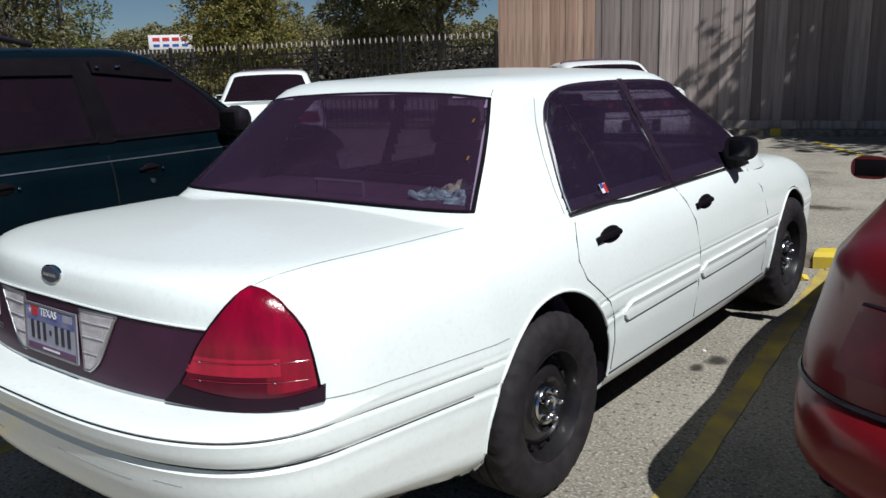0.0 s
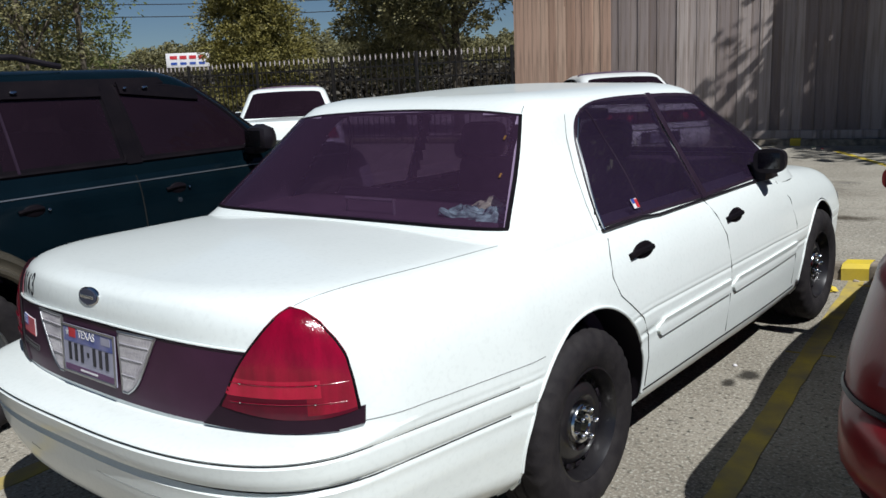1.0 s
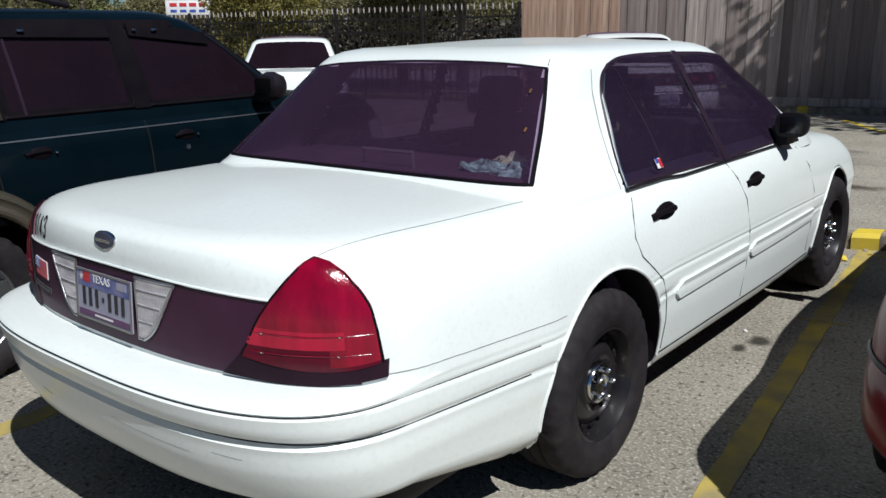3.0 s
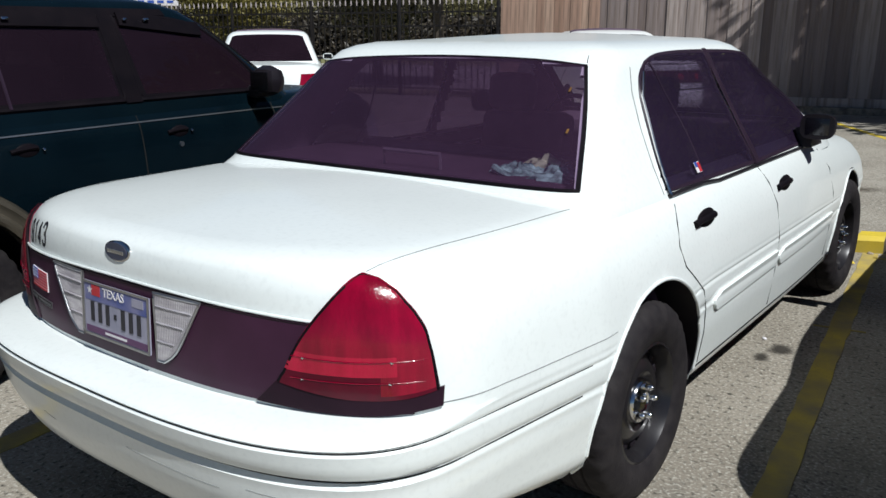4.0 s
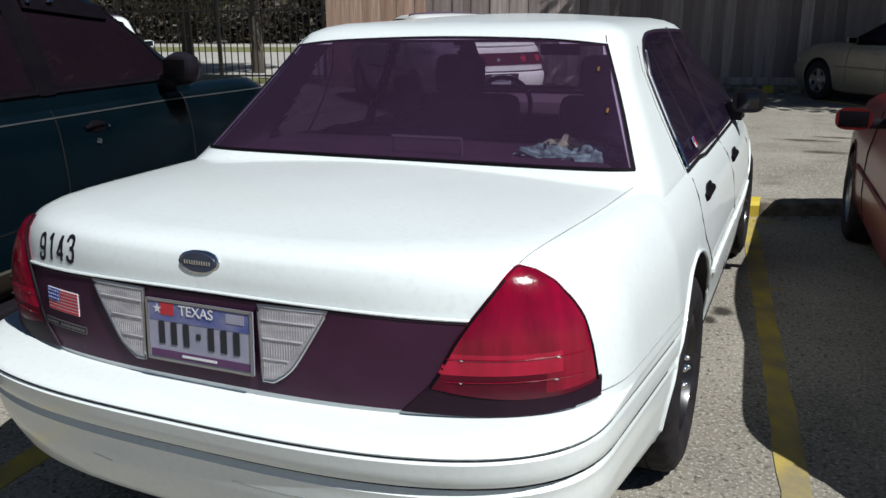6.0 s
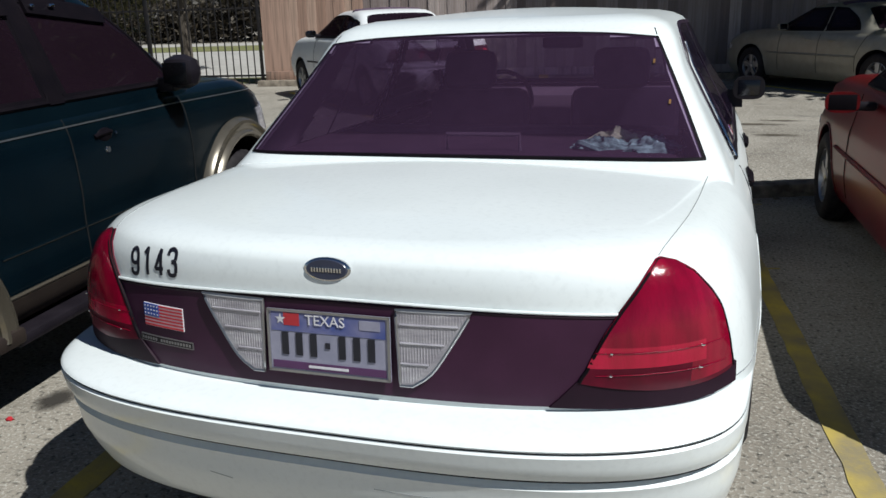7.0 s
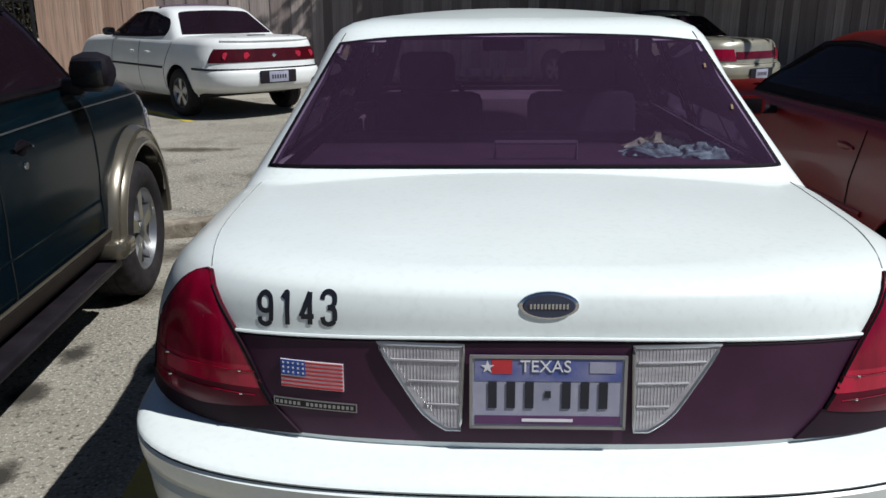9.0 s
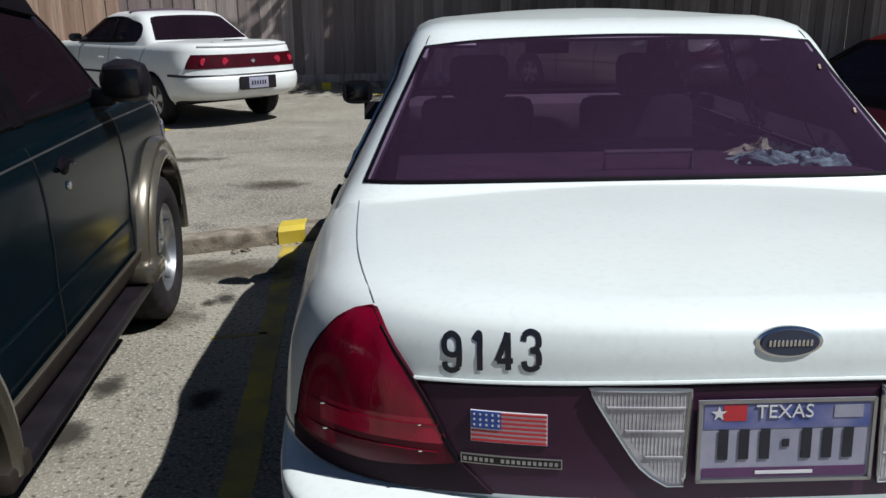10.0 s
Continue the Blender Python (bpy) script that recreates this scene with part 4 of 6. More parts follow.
    part("state_name", b, FLAG_WHITE, plate)
    for k in range(7):
        if k == 3:
            flat("plate_mark", 0.012, 0.014, 0.0, -0.004, -0.0155, INK, plate, 0, 0.001)
        else:
            flat("plate_bar", 0.017, 0.054, -0.108 + 0.036 * k, -0.006, -0.0155, INK, plate, 0, 0.001)
    flat("motto_bar", 0.10, 0.006, 0.0, -0.058, -0.0155, FLAG_WHITE, plate, 0, 0.001)
    flat("plate_sticker", 0.050, 0.022, 0.105, 0.052, -0.0156, PLATE_WHITE, plate, 0, 0.001)
    part("window_sticker", box(0.001, 0.045, 0.04, C.side(1.945, 1.041, 1) + Vector((0.016, 0, 0)), 0, rot=Matrix.Rotation(radians(-29), 4, "Y")), FLAG_WHITE, car, "small flag sticker on glass")
    part("sticker_canton", box(0.001, 0.02, 0.02, C.side(1.935, 1.051, 1) + Vector((0.0175, 0, 0)), 0, rot=Matrix.Rotation(radians(-29), 4, "Y")), FLAG_BLUE, car)
    part("sticker_stripes", box(0.001, 0.022, 0.036, C.side(1.957, 1.041, 1) + Vector((0.0175, 0, 0)), 0, rot=Matrix.Rotation(radians(-29), 4, "Y")), FLAG_RED, car)
    for z in (1.21, 1.33):
        p = rear_place(0.74 - (z - 1.07) * 0.52, z) + Vector((0, -0.008, 0.008))
        part("amber_mark", box(0.007, 0.002, 0.018, p, 0, rot=Matrix.Rotation(radians(-45), 4, "X")), AMBER, car)

    # cabin
    part("parcel_shelf", box(1.40, 0.46, 0.02, (0, 1.46, 1.045), 0.005), SHELF, car)
    part("cabin_floor", box(1.60, 2.7, 0.04, (0, 2.6, 0.40), 0.01), DARK_IN, car)
    part("rear_bench", box(1.36, 0.16, 0.62, (0, 1.80, 0.76), 0.05, rot=Matrix.Rotation(radians(-14), 4, "X")), GREY_IN, car)
    for sign in (1, -1):
        seat(car, sign * 0.37, 2.72, 0.55, 0.52, 0.58, 12, GREY_IN)
        part("door_trim", box(0.03, 1.9, 0.48, (sign * 0.80, 2.6, 0.68), 0.01), DARK_IN, car)
    part("dashboard", box(1.44, 0.42, 0.22, (0, 3.58, 0.93), 0.06), DARK_IN, car)
    b = lathe([(0.185 + 0.014 * math.cos(2 * math.pi * k / 8), 0.014 * math.sin(2 * math.pi * k / 8)) for k in range(9)], 28, "y")
    bmesh.ops.transform(b, matrix=Matrix.Translation((-0.38, 3.22, 1.00)) @ Matrix.Rotation(radians(-25), 4, "X"), verts=b.verts)
    part("steering_wheel", b, BLACK, car)
    part("rear_mirror", box(0.22, 0.03, 0.06, (0, 3.12, 1.33), 0.012), BLACK, car)
    for s, x, pts in ((1, 0.04, ((-0.12, 1.27), (-0.12, 1.295), (0.14, 1.295), (0.14, 1.27))),):
        part("brake_lamp_frame", tube([(x + a, 1.30, 1.045 + (c - 1.27) * 2.6) for a, c in pts], 0.008, 6), GREY_IN, car)
    for at, w in (((1, 1.406, 0.335), 1), ((1, 4.252, 0.335), 1)):
        for sign in (1, -1):
            wheel(car, (sign * (0.845 if at[1] < 3 else 0.815), at[1] + 0.01, 0.333), sign, 0.337)
    # head lamps and grille at the nose
    part("grille", on_surface(coons([(-28, 0.66), (28, 0.66)], [(-28, 0.80), (28, 0.80)], [(-28, 0.66), (-28, 0.80)], [(28, 0.66), (28, 0.80)], 12, 3), lambda p, z: B.front(p, z), 0.006, (0, 1, 0)), BLACK, car)
    for sign in (1, -1):
        g = coons([(33, 0.67), (74, 0.70)], [(33, 0.80), (76, 0.79)], [(33, 0.67), (33, 0.80)], [(74, 0.70), (76, 0.79)], 10, 4)
        part("head_lamp", on_surface(g, lambda p, z, s=sign: B.front(s * p, z), 0.008, (sign, 1, 0), thick=0.008), LENS_CLEAR, car)
    return car


def deck_z(x, y):
    """Height of the trunk lid's sheet metal."""
    B = CV_BODY
    lo, hi = 0.90, 1.026
    e = B.side(max(y, 0.27), 1.026)
    if abs(x) <= e.x:
        ww = ease((y - B.rear(0, hi).y) / 0.65)
        return e.z + B.crown * ww * (1 - (x / e.x) ** 2) + 0.001
    for _ in range(30):
        mid = (lo + hi) / 2
        if B.side(y, mid).x > abs(x):
            lo = mid
        else:
            hi = mid
    return lo + 0.001


white_sedan()

# cloth left on the parcel shelf
def cloth(name, mat, at, sx, sy, high, seed, label):
    b = bmesh.new()
    rows = []
    for j in range(25):
        row = []
        for i in range(35):
            u, v = i / 34 - 0.5, j / 24 - 0.5
            r = 1 - 0.45 * abs(noise.noise((u * 3 + seed, v * 3, 0)))
            fold = abs(noise.noise((u * 4 + seed, v * 9 + 2 * u, 1))) + 0.5 * abs(noise.noise((u * 11 + seed, v * 14, 4)))
            z = high * (0.55 + 0.75 * fold) * max(0.0, 1 - 3.2 * u * u) * max(0.05, 1 - 3.4 * v * v)
            row.append(b.verts.new((at[0] + u * sx * r, at[1] + v * sy * r + 0.02 * noise.noise((u * 8, seed, 2)), at[2] + max(0.002, z))))
        rows.append(row)
    grid_faces(b, rows)
    t = part(name, b, mat)
    return tagged(t, label, "cloth")


cloth("crumpled_cloth", CLOTH_A, (0.63, 1.37, 1.056), 0.22, 0.17, 0.055, 3, "crumpled pale teal cloth lying on the parcel shelf")
cloth("crumpled_cloth", CLOTH_A, (0.46, 1.40, 1.056), 0.22, 0.13, 0.045, 12, "crumpled pale teal cloth lying on the parcel shelf")
cloth("crumpled_cloth", CLOTH_B, (0.53, 1.52, 1.056), 0.30, 0.13, 0.055, 7, "crumpled cream cloth lying on the parcel shelf")
ring = [(0.43 + 0.05 * math.cos(a), 1.37 + 0.05 * math.sin(a), 1.070 + 0.012 * math.sin(2 * a)) for a in (2 * math.pi * k / 20 for k in range(20))]
tagged(part("cloth_strap", tube(ring, 0.012, 6, True), CLOTH_A), "looped teal cloth strap lying on the parcel shelf", "cloth")


# ---- a plain sedan builder for the cars farther off ----
def sedan(name, label, at, turn, paint, size=(5.05, 0.925, 1.43), wheels=(1.08, 3.87, 0.325), style="alloy", lamps="bar", film=None, trunk=1.0, group="", coupe=False, up=0.0):
    """A saloon of that length, half width and height; wheels are rear axle, front axle and radius."""
    n, w, h = size
    film = film or FILM_DARK
    car = thing(name, label, "car", group, at, turn)
    k = h / 1.43
    droop = lambda y, z: -0.5 * max(0.0, 0.44 - z) * max(0.0, min(1, (0.9 - y) / 0.3)) + max(0.0, min(1, (z - 0.5) / 0.4)) * (0.05 * max(0, y - n * 0.66) + 0.10 * max(0, y - n * 0.82) ** 2)
    cheek = lambda y, z: 1.0 - 0.02 * max(0, y - n * 0.62) ** 2 - 0.015 * max(0, 1.1 - y) ** 2
    t = trunk
    B = Shell([(z_ + up, *q_) for z_, *q_ in [(0.19, w - 0.10, 0.22, n - 0.16), (0.25, w - 0.05, 0.10, n - 0.08), (0.34, w - 0.02, 0.04, n - 0.03), (0.46, w, 0.0, n), (0.56, w, 0.0, n), (0.60, w, 0.03, n - 0.02), (0.62, w, 0.07, n - 0.04),
               (0.72, w - 0.006, 0.08, n - 0.06), (0.82, w - 0.03, 0.10, n - 0.10), (0.90 * t, w - 0.065, 0.12, n - 0.2), (0.945 * t, w - 0.12, 0.15, n - 0.32), (0.965 * t, w - 0.18, 0.20, n - 0.4)]], (2.7, 0.55), (2.6, 0.6), cheek, droop, 0.02)
    y0, y1 = 0.215 * n, 0.72 * n
    r0, r1 = 0.335 * n, 0.55 * n
    z0, zr = 0.93 * t + up, h - 0.045
    lerp = lambda a, b, e: a + (b - a) * e
    rows = []
    for e in (0.0, 0.25, 0.5, 0.75, 0.93):
        rows.append((lerp(z0 - 0.03, zr, e), lerp(w - 0.075, w - 0.28, e), lerp(y0, r0, e), lerp(y1, r1, e)))
    rows += [(zr + 0.012, w - 0.33, r0 + 0.08, r1 - 0.06), (zr + 0.025, w - 0.40, r0 + 0.18, r1 - 0.14)]
    C = Shell(rows, (5, 0.36), (6, 0.6), lambda y, z: 1.0 - 0.012 * (y - n * 0.44) ** 2 * (z - 0.8), None, 0.036)
    arches = [(wheels[0], wheels[2] + 0.01, wheels[2] + 0.05), (wheels[1], wheels[2] + 0.01, wheels[2] + 0.05)]
    top = lambda p: not (y0 + 0.1 < p.y < y1 - 0.1 and abs(p.x) < w - 0.14 and p.z > z0 - 0.03)
    part("body", B.mesh([z_ + up for z_ in steps(0.19, 0.56, 0.04) + [0.60, 0.62, 0.66] + steps(0.70, 0.90 * t, 0.04) + [0.93 * t, 0.945 * t, 0.957 * t, 0.965 * t]], top, arches, step=0.05, nr=16), paint, car)
    for ya, za, ra in arches:
        arch_set(car, B, ya, za, ra, paint, 0.008)
    part("underbody", box(2 * w - 0.3, n - 1.7, 0.10, (0, n / 2, 0.30), 0.03), BLACK, car)
    zt = zr - 0.035
    edges = []
    ym = 0.445 * n
    for sign in (1, -1):
        place = lambda y, z, s=sign: C.side(y, z, s)
        if lamps == "bar":
            edges.append(window(car, place, [(0.318 * n, z0 + 0.045), (0.45 * n, z0 + 0.02), (0.665 * n, z0 + 0.01)], [(0.372 * n, zt - 0.065), (0.42 * n, zt - 0.02), (0.485 * n, zt - 0.012), (0.555 * n, zt - 0.045)], [(0.318 * n, z0 + 0.045), (0.306 * n, z0 + 0.13), (0.325 * n, z0 + 0.25), (0.372 * n, zt - 0.065)], [(0.665 * n, z0 + 0.01), (0.645 * n, z0 + 0.09), (0.60 * n, z0 + 0.22), (0.555 * n, zt - 0.045)], (sign, 0, 0.5), film, 26, 12, name="side_window"))
            edges.append(edges[-1])
            part("window_pillar", on_surface([[(ym - 0.02, z), (ym + 0.05, z)] for z in (z0 + 0.03, z0 + 0.13, z0 + 0.23, z0 + 0.33, zt - 0.01)], place, 0.008, (sign, 0, 0.5)), TRIM, car)
        elif coupe:
            edges.append(window(car, place, [(0.315 * n, z0 + 0.02), (0.655 * n, z0 + 0.01)], [(0.395 * n, zt - 0.02), (0.46 * n, zt), (0.545 * n, zt - 0.02)], [(0.315 * n, z0 + 0.02), (0.34 * n, z0 + 0.17), (0.395 * n, zt - 0.02)], [(0.655 * n, z0 + 0.01), (0.645 * n, z0 + 0.08), (0.545 * n, zt - 0.02)], (sign, 0, 0.5), film, 16, 8, name="side_window"))
            edges.append(edges[-1])
        else:
            edges.append(window(car, place, [(0.305 * n, z0 + 0.04), (ym, z0 + 0.02)], [(0.392 * n, zt - 0.015), (ym, zt)], [(0.305 * n, z0 + 0.04), (0.33 * n, z0 + 0.19), (0.392 * n, zt - 0.015)], [(ym, z0 + 0.02), (ym, zt)], (sign, 0, 0.5), film, 12, 8, name="rear_door_window"))
            edges.append(window(car, place, [(ym + 0.05, z0 + 0.02), (0.655 * n, z0 + 0.01)], [(ym + 0.05, zt), (0.545 * n, zt - 0.02)], [(ym + 0.05, z0 + 0.02), (ym + 0.05, zt)], [(0.655 * n, z0 + 0.01), (0.645 * n, z0 + 0.08), (0.545 * n, zt - 0.02)], (sign, 0, 0.5), film, 12, 8, name="front_door_window"))
        P = lambda y, z, s=sign: B.side(y, z, s) + Vector((0.001 * s, 0, 0))
        gaps = ((ym + 0.06, 0.30), (0.64 * n, 0.32)) if not coupe else ((0.34 * n, 0.30), (0.64 * n, 0.32))
        for yy, zz in gaps:
            groove(car, [P(yy, z) for z in steps(z0 - 0.04, zz, 0.08)], 0.004)
        if not coupe:
            groove(car, [P(wheels[0] + 0.40 - 0.15 * max(0, (z - 0.6) / 0.3), z) for z in steps(z0 - 0.04, 0.36, 0.06)], 0.004)
            handle(car, B, ym - 0.22, 0.80 * t, sign, paint, (0.17, 0.04))
        handle(car, B, ym + 0.28 if not coupe else 0.37 * n, 0.80 * t, sign, paint, (0.17, 0.04))
        part("side_moulding", tube([P(y, 0.585 + up) for y in steps(wheels[0] + 0.42, wheels[1] - 0.42, 0.2)], 0.016, 6), BLACK if lamps == "bar" else paint, car)
        xm, ym_, zm = (sign * (w + 0.14), 0.552 * n, z0 - 0.035) if coupe else (sign * (w + 0.08), 0.61 * n, z0 + 0.075)
        m = part("door_mirror", mirror_shell(xm, ym_, zm, 0.09, 0.055, 0.058), BLACK if lamps == "bar" else paint, car)
        part("mirror_foot", box(0.18, 0.07, 0.05, (xm - sign * 0.10, ym_ + 0.03, zm - 0.03), 0.015), BLACK, car)
        part("mirror_glass", box(0.145, 0.004, 0.085, (xm, ym_ - 0.0545, zm), 0.002), TRIM if coupe else DARK_MIRROR, m)
    rp = lambda x, z: C.rear(C.rear_x(x, z), z)
    wb, wt = w - 0.205, w - 0.355
    back = window(car, rp, [(-wb, z0 + 0.06), (0, z0 + 0.06), (wb, z0 + 0.06)], [(-wt, zt - 0.03), (-wt * 0.8, zt - 0.006), (0, zt + 0.006), (wt * 0.8, zt - 0.006), (wt, zt - 0.03)], [(-wb, z0 + 0.06), (-wt, zt - 0.03)], [(wb, z0 + 0.06), (wt, zt - 0.03)], (0, -0.7, 0.7), film, 24, 10, name="rear_window", trim=0.006, frit=False)
    fp = lambda x, z: C.front(math.degrees(math.asin(min(1, abs(x) / list(C.level(z))[0]) ** (C.nf / 2))) * (1 if x >= 0 else -1), z)
    wind = window(car, fp, [(-wb, z0 + 0.08), (wb, z0 + 0.08)], [(-wt, zt - 0.01), (wt, zt - 0.01)], [(-wb, z0 + 0.08), (-wt, zt - 0.01)], [(wb, z0 + 0.08), (wt, zt - 0.01)], (0, 0.7, 0.7), film, 16, 8, name="windshield")
    keep = holes([edges[0], edges[1]], back, r0 + 0.12, wind, r1 - 0.1)
    lv = steps(z0 - 0.03, zr - 0.02, 0.03) + [zr, zr + 0.012, zr + 0.025]
    part("cabin_shell", C.mesh(lv, keep, step=0.035, nr=24, nf=18), paint, car)
    part("headliner", C.mesh(lv, keep, step=0.06, nr=18, nf=14, inset=0.018), DARK_IN, car)
    part("cabin_floor", box(2 * w - 0.3, y1 - y0 - 0.2, 0.04, (0, (y0 + y1) / 2, 0.45), 0.01), DARK_IN, car)
    part("rear_bench", box(2 * w - 0.5, 0.18, 0.55, (0, r0 + 0.15, 0.72), 0.05, rot=Matrix.Rotation(radians(-14), 4, "X")), DARK_IN, car)
    for sign in (1, -1):
        seat(car, sign * 0.36, 0.50 * n, 0.5, 0.48, 0.55, 12, DARK_IN)
    part("dashboard", box(2 * w - 0.4, 0.4, 0.2, (0, y1 - 0.45, z0 - 0.06), 0.05), DARK_IN, car)
    for ya in wheels[:2]:
        for sign in (1, -1):
            wheel(car, (sign * (w - 0.115), ya, wheels[2]), sign, wheels[2], 0.205, style)
    R = lambda x, z: B.rear(B.rear_x(x, z), z)
    zl, zh = 0.66 * t + up, 0.83 * t + up
    if lamps in ("bar", "wide"):
        wrap = 0.14 if lamps == "wide" else 0.055
        g = coons([(-w + wrap, zl), (0, zl + 0.01), (w - wrap, zl)], [(-w + wrap + 0.06, zh), (0, zh), (w - wrap - 0.06, zh)], [(-w + wrap, zl), (-w + wrap + 0.06, zh)], [(w - wrap, zl), (w - wrap - 0.06, zh)], 30, 5)
        if lamps == "bar":
            R2 = lambda ph, z: B.rear(ph, z)
            g = coons([(-66, zl), (0, zl + 0.01), (66, zl)], [(-58, zh), (0, zh), (58, zh)], [(-66, zl), (-63, (zl + zh) / 2), (-58, zh)], [(66, zl), (63, (zl + zh) / 2), (58, zh)], 30, 5)
            part("third_brake_lamp", box(0.26, 0.05, 0.014, (0, 0.50, 0.982 * t + up), 0.004), BLACK, car)
            part("lid_lip", tube([R(x, 0.93 * t + up) + Vector((0, -0.012, 0)) for x in steps(-w + 0.24, w - 0.24, 0.08)], 0.022, 8), paint, car)
        bar = part("lamp_bar", on_surface(g, R2 if lamps == "bar" else R, 0.008, (0, -1, 0), lambda i, j: 6 <= i < 24, thick=0.008), LENS_SMOKE, car)
        for lo, hi in ((0, 6), (24, 30)):
            lamp = part("tail_lamp", on_surface(g, R2 if lamps == "bar" else R, 0.009, (0, -1, 0), lambda i, j: lo <= i < hi, thick=0.008), LENS_SMOKE if lamps == "bar" else LENS_DEEP, car)
        for x in (-0.66, -0.40, 0.40, 0.66) if lamps == "bar" else ():
            b = lathe([(0.0, -0.004), (0.045, -0.004), (0.05, 0.004)], 20, "y")
            bmesh.ops.transform(b, matrix=Matrix.Translation(R(x, (zl + zh) / 2) + Vector((0, -0.010, 0))), verts=b.verts)
            part("round_lens", b, BRIGHT_RED, bar)
        lamps == "bar" and part("maker_mark", box(0.05, 0.006, 0.05, R(0, (zl + zh) / 2) + Vector((0, -0.012, 0)), 0.002, rot=Matrix.Rotation(radians(45), 4, "Y")), CHROME, bar)
    else:
        for sign in (1, -1):
            q = lambda ph, z, s=sign: B.rear(s * ph, z)
            a = B.rear_x(w - 0.42, zl)
            g = coons([(a, zl), (66, zl)], [(a + 4, zh), (62, zh)], [(a, zl), (a + 4, zh)], [(66, zl), (62, zh)], 12, 6)
            part("tail_lamp", on_surface(g, q, 0.008, (sign * 0.4, -1, 0), thick=0.008), LENS_RED, car)
        if lamps == "strip":
            g = coons([(-w + 0.42, zl + 0.02), (w - 0.42, zl + 0.02)], [(-w + 0.42, zh - 0.04), (w - 0.42, zh - 0.04)], [(-w + 0.42, zl + 0.02), (-w + 0.42, zh - 0.04)], [(w - 0.42, zl + 0.02), (w - 0.42, zh - 0.04)], 16, 3)
            part("lamp_strip", on_surface(g, R, 0.006, (0, -1, 0), thick=0.006), LENS_DEEP, car)
    zp = 0.50 + up if lamps == "bar" else 0.46
    y = R(0, zp).y
    hold = part("plate_recess", box(0.56, 0.02, 0.17, (0, y - 0.004, zp), 0.01), BLACK, car)
    part("number_plate", box(0.30, 0.006, 0.14, (0, y - 0.018, zp), 0.003), PLATE_WHITE, hold)
    for k in range(6):
        part("plate_bar", box(0.022, 0.002, 0.05, (-0.10 + 0.04 * k, y - 0.023, zp), 0), INK, hold)
    line = [B.rear(-90 + 180 * k / 40, 0.605 + up) for k in range(41)]
    if lamps == "wide":
        groove(car, [B.rear(-86 + 172 * k / 40, 0.630) + Vector((0, -0.003, 0)) for k in range(41)], 0.010, "bumper_strip", BLACK)
        groove(car, [R(x, zh + 0.006) + Vector((0, -0.004, 0)) for x in steps(-w + 0.2, w - 0.2, 0.1)], 0.005, "lid_gap", BLACK)
        for x in (-w + 0.50, w - 0.50):
            part("lamp_divider", box(0.012, 0.008, zh - zl - 0.01, R(x, (zl + zh) / 2) + Vector((0, -0.012, 0)), 0.002), BLACK, car)
    else:
        groove(car, [B.side(wheels[0] - 0.42, 0.605 + up, -1)] + line + [B.side(wheels[0] - 0.42, 0.605 + up, 1)], 0.016 if lamps == "bar" else 0.005, "bumper_strip", BLACK if lamps == "bar" else GAP)
    for sign in (1, -1):
        g = coons([(35, 0.60), (78, 0.64)], [(35, 0.72), (78, 0.72)], [(35, 0.60), (35, 0.72)], [(78, 0.64), (78, 0.72)], 8, 3)
        part("head_lamp", on_surface(g, lambda p, z, s=sign: B.front(s * p, z), 0.008, (sign, 1, 0), thick=0.008), LENS_CLEAR, car)
        e = B.side(0.27, 0.965 * t + up)
        groove(car, [Vector((sign * e.x * 0.9, 0.32, e.z + 0.006)), Vector((sign * e.x * 0.93, y0 - 0.05, e.z + 0.004))], 0.003)
    return car


FAR = 0.05
sedan("parked_sedan", "white four-door sedan with a full-width red lamp bar", (-2.60, 10.0, FAR), 45.0, WHITE_OLD, (4.92, 0.905, 1.47), lamps="bar", group="parked cars", trunk=1.04, up=0.06)
sedan("parked_sedan", "white older sedan with a dark rear window", (-7.74, 7.62, FAR), 45.0, WHITE, (5.05, 0.925, 1.48), lamps="pair", group="parked cars", style="steel")
sedan("parked_sedan", "beige metallic sedan with alloy wheels standing in tree shade", (4.47, 11.85, FAR), 36.5, GOLD, (4.75, 0.90, 1.37), (1.0, 3.72, 0.325), lamps="strip", group="parked cars")
sedan("parked_coupe", "faded dark red two-door car with scuffed paint", (2.66, 1.06, 0), 2.4, RED, (4.80, 0.89, 1.42), (1.05, 3.85, 0.31), lamps="wide", group="parked cars", coupe=True, trunk=1.075)


